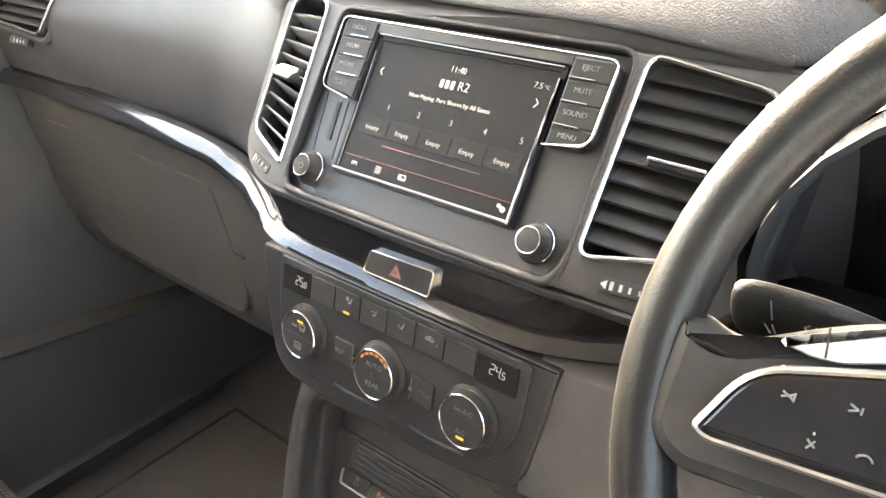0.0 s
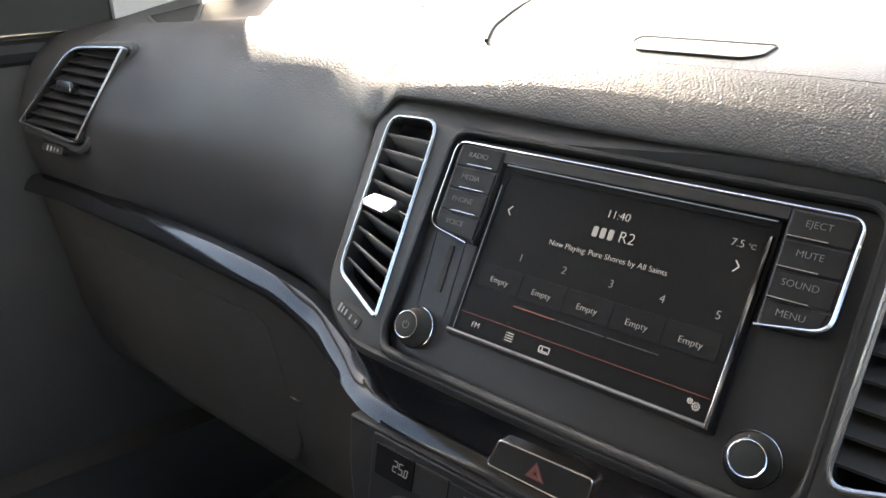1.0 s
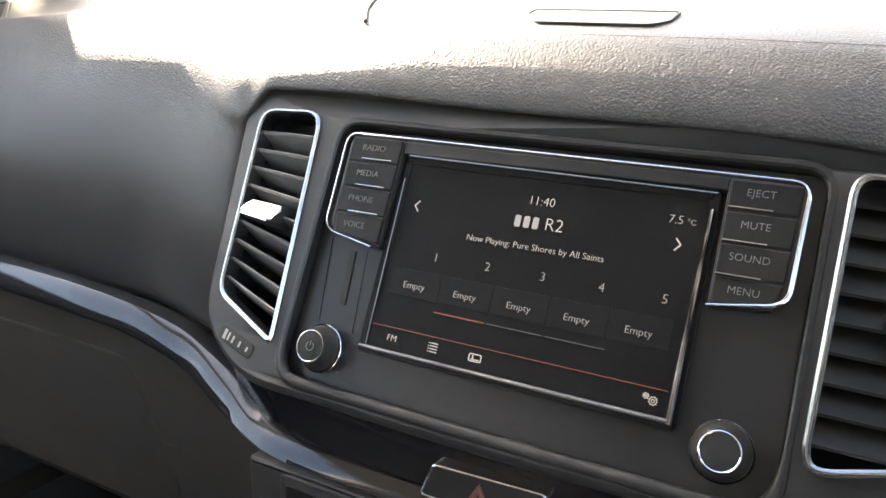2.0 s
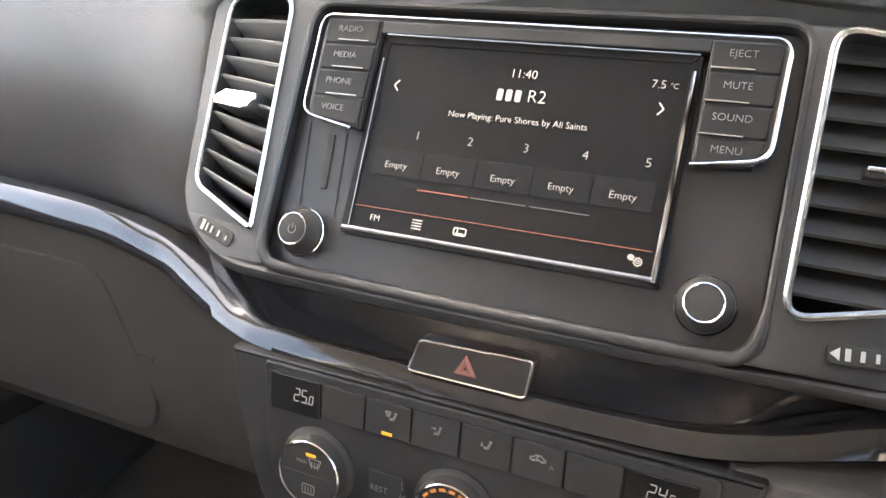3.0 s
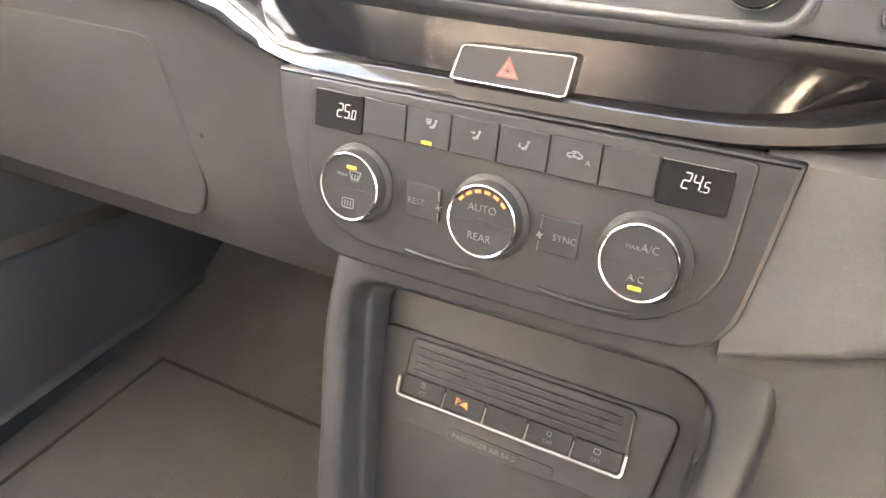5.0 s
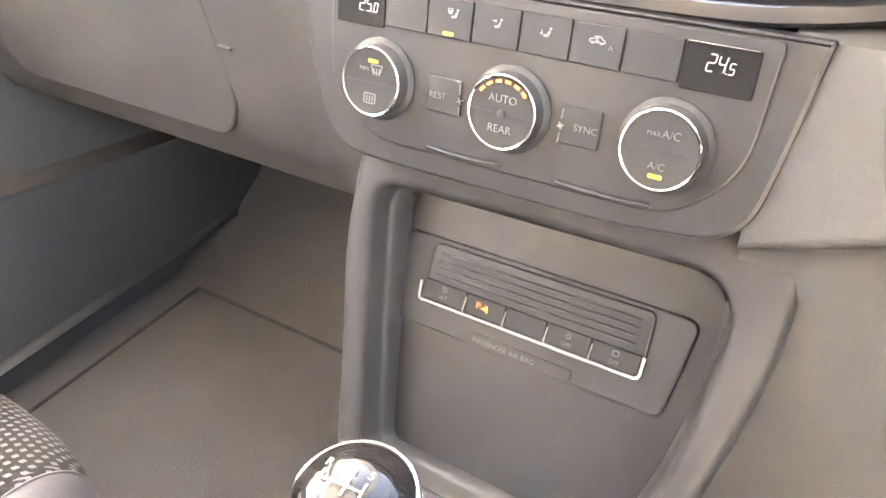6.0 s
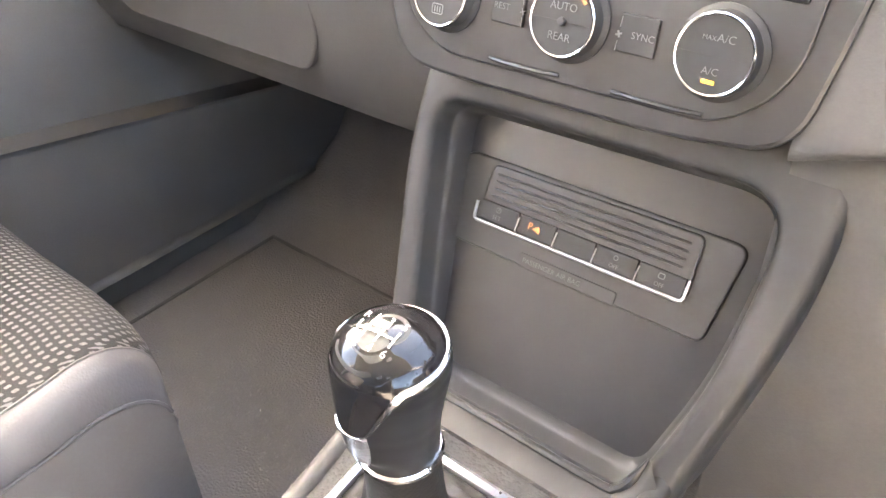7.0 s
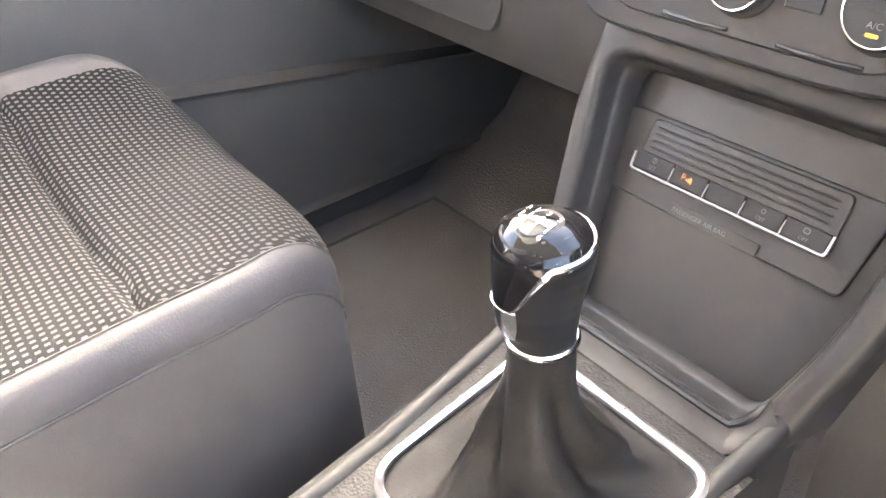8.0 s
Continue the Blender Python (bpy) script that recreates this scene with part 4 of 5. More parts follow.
part("tuner_icon", strips(list(zip(box, box[1:] + box[:1])) + [((-0.0175, -0.0497), (-0.0130, -0.0497)), ((-0.0164, -0.0476), (-0.0164, -0.0495))], 0.0005, SY), LIT, screen)
gear = []
for cx, cz, r, n in ((0.0655, -0.0472, 0.0011, 7), (0.0688, -0.0488, 0.0016, 9)):
    gear += ring_segments(cx, cz, r, 0, 360, 16) + ring_segments(cx, cz, r * 0.45, 0, 360, 8)
    gear += [((cx + r * math.cos(a), cz + r * math.sin(a)), (cx + 1.35 * r * math.cos(a), cz + 1.35 * r * math.sin(a))) for a in [2 * math.pi * k / n for k in range(n)]]
part("settings_icon", strips(gear, 0.00028, SY), LIT, screen)
# card slot left of the screen
part("card_slot", slab(rounded([(-0.0998, -0.0088), (-0.0962, -0.0088), (-0.0944, -0.0380), (-0.0984, -0.0380)], 0.0008), 0.0022, 0.006, 0.0003), DEEP, radio, "narrow dark card slot")
part("slot_line", strips([((-0.1132, -0.0030), (-0.1080, -0.0490)), ((-0.0896, -0.0070), (-0.0862, -0.0515))], 0.0003, 0.0026), DEEP, radio)
# knobs
for side in (-1, 1):
    cx, cz = (-0.0998, -0.0626) if side < 0 else (0.0993, -0.0620)
    r, rf = 0.0112, 0.0082
    kn = part("knob", lathe([(r + 0.0006, 0.004), (r + 0.0006, -0.003), (r, -0.0035), (rf + 0.0012, -0.0085), (rf + 0.0004, -0.0108), (rf - 0.0006, -0.0113), (0.0006, -0.0110)], 44, "y", (cx, 0, cz)), RUBBER, radio, "black rotary knob with chrome rings")
    part("base_ring", lathe([(r + 0.0015, 0.003), (r + 0.0015, -0.0016), (r + 0.0012, -0.0019), (r + 0.0009, -0.0016), (r + 0.0008, 0.003)], 44, "y", (cx, 0, cz)), BRIGHT, kn, "thin chrome ring")
    part("face_ring", lathe([(rf + 0.0001, -0.0105), (rf + 0.0001, -0.0115), (rf - 0.0003, -0.0117), (rf - 0.0007, -0.0114), (rf - 0.0007, -0.0105)], 44, "y", (cx, 0, cz)), BRIGHT, kn, "thin chrome ring")
    if side < 0:
        part("power_icon", strips(ring_segments(cx, cz, 0.0022, 125, 415, 12) + [((cx, cz + 0.0004), (cx, cz + 0.0028))], 0.0004, -0.0115), PRINT, kn)

# ---- hazard switch ----
HAZ = pose(-0.0012, -0.0512, 0.7024, -14, 0, 0)
hazard = thing("hazard_switch", "black hazard warning switch with chrome rim and red triangle", "hazard switch", HAZ)
hz = rounded([(-0.0325, -0.0100), (0.0297, -0.0098), (0.0322, 0.0104), (-0.0268, 0.0082)], 0.0032, 4)
part("rim", rim(hz, 0.0013, -0.0024, 0.006, 0.0005), BRIGHT, hazard, "chrome rim")
button = part("button", slab(inset(hz, 0.0012), -0.0018, 0.006, 0.0003), SMOOTH, hazard)
for r, mat, w, y in ((0.0068, RED, 0.0010, -0.0020), (0.0047, PRINT, 0.0004, -0.0022), (0.0036, RED, 0.0010, -0.0024)):
    tri = [(-0.0012 + r * math.cos(radians(a)), -0.0016 + r * math.sin(radians(a))) for a in (90, 210, 330)]
    part("triangle", rim(tri, w, y, -0.0010, 0.0001), mat, button)

# ---- climate controls ----
CLIM = TILT @ pose(0, 0.033, -0.180, 21, 0, 0)
console = thing("centre_console", "dark plastic centre console between the front seats", "console")
so = rounded([(-0.1385, 0.0540), (0.1355, 0.0550), (0.1300, 0.010), (0.1215, -0.0380), (0.060, -0.0455), (-0.060, -0.0475), (-0.1130, -0.0465), (-0.1350, 0.020)],
             [0.002, 0.002, 0.03, 0.030, 0.02, 0.02, 0.034, 0.03], 7)
bm = slab(so, 0.0016, 0.070, 0.0026)
bm.transform(CLIM)
part("stack_surround", bm, SMOOTH, console, "dark surround of the climate controls")
climate = thing("climate_control", "black climate control panel with three lit dials", "climate control", CLIM)
co = rounded([(-0.1150, 0.0520), (0.1180, 0.0520), (0.1150, -0.006), (0.088, -0.0330), (-0.084, -0.0345), (-0.113, -0.010)], [0.004, 0.004, 0.03, 0.03, 0.03, 0.03], 7)
part("fascia", slab(co, 0.0, 0.02, 0.0012), SMOOTH, climate)
for x0, x1 in ((-0.046, -0.001), (0.030, 0.078)):
    part("lower_ledge", tube([(x0, 0.0004, -0.0302), (lerp(x0, x1, 0.3), -0.0010, -0.0306), (lerp(x0, x1, 0.7), -0.0010, -0.0304), (x1, 0.0004, -0.0296)], 0.0014, seg=8), SMOOTH, climate)


def digits(text, x, z, w, h):
    """Slanted segment digits standing on the line z, from x to the right."""
    lit = {"0": "abcdef", "2": "abged", "4": "fgbc", "5": "afgcd"}
    ends = {"a": (0, 2, 1, 2), "b": (1, 1, 1, 2), "c": (1, 0, 1, 1), "d": (0, 0, 1, 0), "e": (0, 0, 0, 1), "f": (0, 1, 0, 2), "g": (0, 1, 1, 1)}
    seg = []
    for ch in text:
        if ch == ".":
            seg.append(((x - 0.0011, z), (x - 0.0005, z)))
            continue
        for k in lit[ch]:
            xa, za, xb, zb = ends[k]
            p, q = Vector((x + xa * w + 0.12 * za * h / 2, z + za * h / 2)), Vector((x + xb * w + 0.12 * zb * h / 2, z + zb * h / 2))
            seg.append((tuple(p.lerp(q, 0.07)), tuple(q.lerp(p, 0.07))))
        x += w + 0.0015
    return seg


for side, text, small in ((-1, "25", ".0"), (1, "24", ".5")):
    cx = 0.0942 * side
    disp = part("display", slab(box_outline(cx, 0.0365, 0.0312, 0.0205, 0.0015), -0.0010, 0.004, 0.0005), GLASSY, climate, "black display window")
    x0, z0 = (-0.0949, 0.0338) if side < 0 else (0.0886, 0.0355)
    part("temperature_text", strips(digits(text, x0, z0, 0.0030, 0.0070), 0.00048, -0.0013), LCD, disp)
    part("decimal_text", strips(digits(small, x0 + 0.0094, z0, 0.0021, 0.0046), 0.00042, -0.0013), LCD, disp)
    part("glint", strips([((cx - 0.0150, 0.0467), (cx + 0.0145, 0.0467))], 0.0004, -0.0014, 0.001), CHROME, disp)


def seat_icon(cx, cz, s, arrow):
    seg = [((cx - 0.4 * s, cz - 0.7 * s), (cx + 0.4 * s, cz - 0.6 * s)), ((cx + 0.4 * s, cz - 0.6 * s), (cx + 0.75 * s, cz + 0.35 * s)), ((cx - 0.4 * s, cz - 0.7 * s), (cx - 0.5 * s, cz - 0.45 * s)),
           ((cx - 0.45 * s, cz - 0.45 * s), (cx + 0.2 * s, cz - 0.35 * s)), ((cx + 0.2 * s, cz - 0.35 * s), (cx + 0.5 * s, cz + 0.35 * s))]
    seg += ring_segments(cx + 0.75 * s, cz + 0.75 * s, 0.2 * s, 0, 360, 6)
    if arrow == "screen":
        seg += [((cx - 1.4 * s, cz + 0.9 * s), (cx - 0.3 * s, cz + 0.9 * s)), ((cx - 1.4 * s, cz + 0.9 * s), (cx - 1.2 * s, cz + 0.1 * s)), ((cx - 0.3 * s, cz + 0.9 * s), (cx - 0.5 * s, cz + 0.1 * s))]
        seg += [((cx - 1.1 * s + 0.25 * s * k, cz - 0.1 * s), (cx - 1.1 * s + 0.25 * s * k, cz + 0.6 * s)) for k in range(3)]
    elif arrow == "face":
        seg += [((cx - 1.1 * s, cz + 0.45 * s), (cx - 0.2 * s, cz + 0.45 * s)), ((cx - 0.45 * s, cz + 0.7 * s), (cx - 0.2 * s, cz + 0.45 * s)), ((cx - 0.45 * s, cz + 0.2 * s), (cx - 0.2 * s, cz + 0.45 * s))]
    else:
        seg += [((cx - 0.9 * s, cz + 0.4 * s), (cx - 0.9 * s, cz - 0.4 * s)), ((cx - 1.15 * s, cz - 0.15 * s), (cx - 0.9 * s, cz - 0.4 * s)), ((cx - 0.65 * s, cz - 0.15 * s), (cx - 0.9 * s, cz - 0.4 * s))]
    return seg


def car_icon(cx, cz, s):
    pts = [(-1.5, -0.4), (-1.4, 0.1), (-0.8, 0.2), (-0.4, 0.65), (0.6, 0.65), (1.0, 0.2), (1.5, 0.0), (1.5, -0.4), (-1.5, -0.4)]
    pts = [(cx + a * s, cz + b * s) for a, b in pts]
    return list(zip(pts, pts[1:])) + ring_segments(cx, cz + 0.1 * s, 0.3 * s, 40, 330, 7) + ring_segments(cx - 0.85 * s, cz - 0.4 * s, 0.25 * s, 180, 360, 5) + ring_segments(cx + 0.85 * s, cz - 0.4 * s, 0.25 * s, 180, 360, 5)


XB = [-0.0780, -0.0517, -0.0256, 0.0004, 0.0266, 0.0520, 0.0782]
for k in range(6):
    x0, x1 = XB[k], XB[k + 1]
    b = part("button", slab(box_outline((x0 + x1) / 2, 0.0375, x1 - x0 - 0.0008, 0.0190, 0.001), -0.0014, 0.004, 0.0006), RUBBER, climate)
    cx = (x0 + x1) / 2
    if k == 1:
        part("demist_icon", strips(seat_icon(cx + 0.0024, 0.0400, 0.0026, "screen"), 0.0005, -0.0017), KEYPRINT, b)
        part("led", slab(box_outline(cx, 0.0302, 0.0058, 0.0016, 0.0002), -0.0019, 0.0, 0.0001), AMBER, b, "lit amber lamp")
    elif k == 2:
        part("vent_icon", strips(seat_icon(cx + 0.0008, 0.0392, 0.0026, "face"), 0.0005, -0.0017), KEYPRINT, b)
    elif k == 3:
        part("foot_icon", strips(seat_icon(cx + 0.0006, 0.0392, 0.0026, "foot"), 0.0005, -0.0017), KEYPRINT, b)
    elif k == 4:
        part("recirculation_icon", strips(car_icon(cx, 0.0399, 0.0025), 0.0005, -0.0017), KEYPRINT, b)
        words("auto_text", "A", cx + 0.0068, -0.0017, 0.0372, 0.0036, KEYPRINT, b)
for side, text in ((-1, "REST"), (1, "SYNC")):
    b = part("side_button", slab(box_outline(0.0378 * side, -0.001, 0.0205, 0.0185, 0.001), -0.0014, 0.004, 0.0006), RUBBER, climate)
    words("button_text", text, 0.0400 * side - (0.0015 if side < 0 else -0.001), -0.0017, -0.0015, 0.0048, PRINT, b)
    fx = 0.0282 * side
    fan = [((fx, -0.002), (fx + 0.0017 * math.cos(radians(a)), -0.002 + 0.0017 * math.sin(radians(a)))) for a in (20, 110, 200, 290)]
    part("fan_icon", strips(fan, 0.0009 if side > 0 else 0.0004, -0.0018, 0.002), PRINT, climate)
    part("fan_line", strips([((fx, 0.0015), (fx + 0.0004 * side, 0.0065)), ((fx, -0.0050), (fx - 0.0004 * side, -0.0100))], 0.0003, -0.0018, 0.002), PRINT, climate)
for k, cx in enumerate((-0.0790, 0.0, 0.0790)):
    dial = part("dial", lathe([(0.0225, 0.004), (0.0222, -0.001), (0.0205, -0.0022), (0.0196, -0.0030), (0.0188, -0.0085), (0.0182, -0.0094), (0.0004, -0.0092)], 56, "y", (cx, 0, -0.0005)), RUBBER, climate, "black round dial with thin chrome ring")
    part("ring", lathe([(0.0184, -0.0080), (0.0186, -0.0098), (0.0181, -0.0103), (0.0174, -0.0099), (0.0173, -0.0080)], 56, "y", (cx, 0, -0.0005)), BRIGHT, dial, "thin chrome ring")
    part("split", strips([((cx - 0.0160, -0.0012), (cx + 0.0160, -0.0012))], 0.0005, -0.0096), DEEP, dial)
    if k == 0:
        part("led", slab(box_outline(cx + 0.0012, 0.0104, 0.0058, 0.0016, 0.0002), -0.0098, -0.008, 0.0001), AMBER, dial, "lit amber lamp")
        words("max_text", "MAX", cx - 0.0042, -0.0096, 0.0058, 0.0030, PRINT, dial)
        sh = [(cx + 0.0000, 0.0085), (cx + 0.0072, 0.0085), (cx + 0.0060, 0.0045), (cx + 0.0012, 0.0045)]
        part("screen_icon", strips(list(zip(sh, sh[1:] + sh[:1])) + [((cx + 0.0018 + 0.0018 * j, 0.0032), (cx + 0.0018 + 0.0018 * j, 0.0070)) for j in range(3)], 0.0005, -0.0096), PRINT, dial)
        sh = box_outline(cx, -0.0095, 0.0072, 0.0052, 0.0008, 2)
        part("rear_window_icon", strips(list(zip(sh, sh[1:] + sh[:1])) + [((cx - 0.0018 + 0.0018 * j, -0.0112), (cx - 0.0018 + 0.0018 * j, -0.0080)) for j in range(3)], 0.0005, -0.0096), PRINT, dial)
    elif k == 1:
        words("auto_text", "AUTO", cx, -0.0096, 0.0060, 0.0056, PRINT, dial)
        words("rear_text", "REAR", cx, -0.0096, -0.0088, 0.0056, PRINT, dial)
        part("hub", lathe([(0.0022, -0.008), (0.0022, -0.0100), (0.0016, -0.0102), (0.0003, -0.0101)], 16, "y", (cx, 0, -0.0012)), SMOOTH, dial)
        for j in range(6):
            a0 = 146 - j * 19
            seg = ring_segments(cx, -0.0005, 0.0153, a0, a0 - 12, 3)
            part("fan_lamp", strips(seg, 0.0016, -0.0099), AMBER_SOFT, dial, "lit amber lamp")
    else:
        words("max_text", "MAX", cx - 0.0038, -0.0096, 0.0064, 0.0030, PRINT, dial)
        words("cooling_text", "A/C", cx + 0.0040, -0.0096, 0.0070, 0.0052, PRINT, dial)
        words("button_text", "A/C", cx + 0.0002, -0.0096, -0.0079, 0.0048, PRINT, dial)
        part("led", slab(box_outline(cx + 0.0004, -0.0125, 0.0060, 0.0017, 0.0002), -0.0098, -0.008, 0.0001), AMBER, dial, "lit amber lamp")

# ---- centre console ----
# The frame's face leans 24 degrees; the switch panel lies at the back of its opening.
FRM = pose(0, -0.112, 0.484, -24.3, 0, 0)
SWP = pose(0.011, -0.0765, 0.4885, -28, 0, 0)
frame_line = rounded([(-0.089, -0.094), (-0.0990, -0.018), (-0.1100, 0.055), (-0.106, 0.1250), (0.150, 0.1250), (0.150, 0.060), (0.1400, 0.0), (0.1185, -0.094)],
                     [0.006, 0.05, 0.03, 0.010, 0.01, 0.03, 0.05, 0.006], 6)
opening = rounded([(-0.0665, -0.0890), (-0.0800, -0.012), (-0.0940, 0.0900), (0.1250, 0.0950), (0.1225, 0.030), (0.1160, -0.020), (0.0955, -0.0890)],
                  [0.014, 0.05, 0.024, 0.032, 0.04, 0.04, 0.016], 7)


def spread(line, n, cx, cz):
    """n points of an outline, where rays from its middle at even angles meet it."""
    out = []
    for k in range(n):
        a = 2 * math.pi * k / n
        d, best = Vector((math.cos(a), math.sin(a))), None
        for p, q in zip(line, line[1:] + line[:1]):
            u, v = Vector((p[0] - cx, p[1] - cz)), Vector((q[0] - p[0], q[1] - p[1]))
            det = d.x * v.y - d.y * v.x
            if abs(det) > 1e-12:
                t, w = (u.x * v.y - u.y * v.x) / det, (u.x * d.y - u.y * d.x) / det
                if t > 0 and -1e-6 <= w <= 1 + 1e-6:
                    best = t if best is None else max(best, t)
        out.append((cx + d.x * best, cz + d.y * best))
    return out


def frame_with_opening(outer, hole, soft, depth, back):
    """A plate whose opening has a rounded edge and walls that reach back."""
    bm = bmesh.new()
    o, h = spread(outer, 220, 0.015, 0.0), spread(hole, 220, 0.015, 0.0)
    skin = [(o, back), (o, 0.009), (inset(o, 0.0010), 0.0050), (inset(o, 0.0035), 0.0018), (inset(o, 0.0075), 0.0), (inset(h, -soft), 0.0), (inset(h, -soft * 0.6), soft * 0.08), (inset(h, -soft * 0.25), soft * 0.34),
            (h, soft), (inset(h, 0.0010), depth * 0.45), (inset(h, 0.0025), depth * 0.5), (inset(h, 0.0050), depth * 0.55), (inset(h, 0.0065), depth)]
    loft(bm, [[(x, y, z) for x, z in line] for line, y in skin])
    return bm


bm = frame_with_opening(frame_line, opening, 0.006, 0.040, 0.15)
bm.transform(FRM)
part("recess_frame", bm, BEZEL, console, "dark plastic frame round the switch recess", angle=50)
bm = slab(rounded([(-0.104, -0.120), (0.106, -0.120), (0.116, 0.075), (-0.116, 0.075)], 0.003), 0.006, 0.03, 0.002)
bm.transform(SWP)
part("recess_floor", bm, SMOOTH, console, "dark sloping back of the recess")
lip = [(-0.0700, -0.070), (-0.0675, -0.0860), (-0.058, -0.0915), (0.010, -0.0915), (0.080, -0.0915), (0.0915, -0.0885), (0.0985, -0.078), (0.1030, -0.062)]
path = smooth_line([(x, -0.0006, z) for x, z in lip], 5)
bm = tube(path, [0.0030 * min(1.0, 0.05 + 0.2 * min(k, len(path) - 1 - k)) for k in range(len(path))], seg=8)
bm.transform(FRM)
part("tray_lip", bm, SMOOTH, console, "raised glossy lip of the recess")
inner_edge = [(-0.075, -0.1480, 0.4030), (-0.060, -0.1500, 0.4000), (0.0, -0.1500, 0.4000), (0.080, -0.1500, 0.4000), (0.0915, -0.1488, 0.4030), (0.0990, -0.1445, 0.4125), (0.1035, -0.1380, 0.4270)]
outer_edge = [(-0.090, -0.1720, 0.3990), (-0.070, -0.1740, 0.3980), (0.0, -0.1740, 0.3980), (0.084, -0.1740, 0.3980), (0.1000, -0.1690, 0.3995), (0.1085, -0.1590, 0.4050), (0.1130, -0.1460, 0.4180)]
bm = bmesh.new()
loft(bm, [[a, a.lerp(b, 0.25) + Vector((0, -0.0005, 0.0016)), a.lerp(b, 0.6) + Vector((0, -0.0005, 0.0018)), a.lerp(b, 0.9) + Vector((0, 0, 0.0008)), b, b + Vector((0, 0, -0.03))] for a, b in zip(smooth_line(inner_edge, 5), smooth_line(outer_edge, 5))], cyclic=False)
part("lip_band", bm, RUBBER, console, "black band round the recess lip", angle=60)


def deck(y):
    return 0.4045 + 0.19 * (y + 0.195)


bm = bmesh.new()
loft(bm, [[(x, -0.169, 0.398), (x, -0.176, 0.4035), (x, -0.195, 0.4045), (x, -0.30, deck(-0.30)), (x, -0.45, deck(-0.45)), (x, -0.60, deck(-0.52))] for x in (-0.062, 0.0, 0.05, 0.122)], cyclic=False)
part("deck", bm, GRAIN, console, "grained grey plastic deck")


def console_side(line, side):
    """The rounded upper edge of the console along a line, and the wall under it down to the floor."""
    bm = bmesh.new()
    rings = []
    for p in smooth_line(line, 5):
        arc = [(p.x - side * (0.0075 + 0.0075 * math.cos(radians(a))), p.y, p.z - 0.0060 + 0.0075 * math.sin(radians(a))) for a in range(-20, 181, 20)]
        rings.append(arc + [(p.x, p.y, p.z - 0.014), (p.x, p.y, 0.04)])
    loft(bm, rings, cyclic=False)
    return bm


part("left_side", console_side([(-0.0890, -0.140, 0.408), (-0.0800, -0.165, 0.4065), (-0.0680, -0.206, 0.4045), (-0.0635, -0.266, 0.3935), (-0.0610, -0.303, 0.3865), (-0.0600, -0.40, 0.369), (-0.0600, -0.60, 0.345)], -1), RUBBER, console)
part("right_side", console_side([(0.1200, -0.128, 0.428), (0.1195, -0.150, 0.4145), (0.1185, -0.175, 0.4095), (0.1180, -0.24, 0.3990), (0.1180, -0.36, 0.377), (0.1180, -0.60, 0.345)], 1), RUBBER, console)

# ---- switch panel ----
switches = thing("switch_panel", "black row of five switches over a satin chrome strip", "switch panel", SWP)
po = rounded([(-0.0890, -0.0205), (0.0890, -0.0195), (0.0970, 0.0410), (-0.0970, 0.0395)], [0.006, 0.006, 0.010, 0.010])
part("panel", slab(po, 0.004, 0.014, 0.0015), BEZEL, switches)
part("button_bed", slab(rounded([(-0.0725, -0.0010), (0.0735, -0.0005), (0.0725, 0.0385), (-0.0715, 0.0365)], 0.005), 0.0015, 0.012, 0.0012), SMOOTH, switches)
for k in range(4):
    z = 0.0165 + 0.0048 * k
    part("rib", tube([(-0.066, 0.0020, z), (-0.060, 0.0014, z), (0.060, 0.0014, z + 0.0012), (0.066, 0.0020, z + 0.0012)], 0.0009, seg=8), SMOOTH, switches)
edges = [-0.0722, -0.0414, -0.0137, 0.0140, 0.0423, 0.0720]
for k in range(5):
    b = part("button", slab(box_outline((edges[k] + edges[k + 1]) / 2, 0.0065, edges[k + 1] - edges[k] - 0.001, 0.0125, 0.0008), -0.0006, 0.008, 0.0007), RUBBER, switches)
    cx = (edges[k] + edges[k + 1]) / 2
    if k == 0:
        words("button_text", "SET", cx, -0.0009, 0.0040, 0.0040, PRINT, b)
        part("tyre_icon", strips(ring_segments(cx, 0.0092, 0.0017, 200, 520, 9) + [((cx, 0.0086), (cx, 0.0102))], 0.0004, -0.0009), PRINT, b)
    elif k == 1:
        words("parking_text", "P", cx - 0.0042, -0.0009, 0.0072, 0.0066, AMBER_SOFT, b)
        arcs = []
        for j in range(3):
            arcs += [((cx - 0.0018 + 0.0013 * j, 0.0068 - 0.0008 - 0.0004 * j), (cx - 0.0012 + 0.0013 * j, 0.0060 + 0.0010 + 0.0009 * j))]
        part("parking_icon", strips(arcs + [((cx + 0.0024, 0.0044), (cx + 0.0019, 0.0082))], 0.0008, -0.0009), AMBER_SOFT, b, "lit amber parking symbol")
    elif k == 3:
        words("button_text", "OFF", cx, -0.0009, 0.0038, 0.0036, PRINT, b)
        part("stop_icon", strips(ring_segments(cx, 0.0090, 0.0014, 0, 360, 9), 0.0004, -0.0009), PRINT, b)
    elif k == 4:
        words("button_text", "OFF", cx, -0.0009, 0.0038, 0.0036, PRINT, b)
        sh = box_outline(cx, 0.0092, 0.0036, 0.0030, 0.0008, 2)
        part("skid_icon", strips(list(zip(sh, sh[1:] + sh[:1])), 0.0005, -0.0009), PRINT, b)
    if k:
        part("divider", strips([((edges[k], -0.0005), (edges[k] + 0.0008, 0.0100))], 0.0006, -0.0016, 0.003), EDGE, b, "thin chrome line")
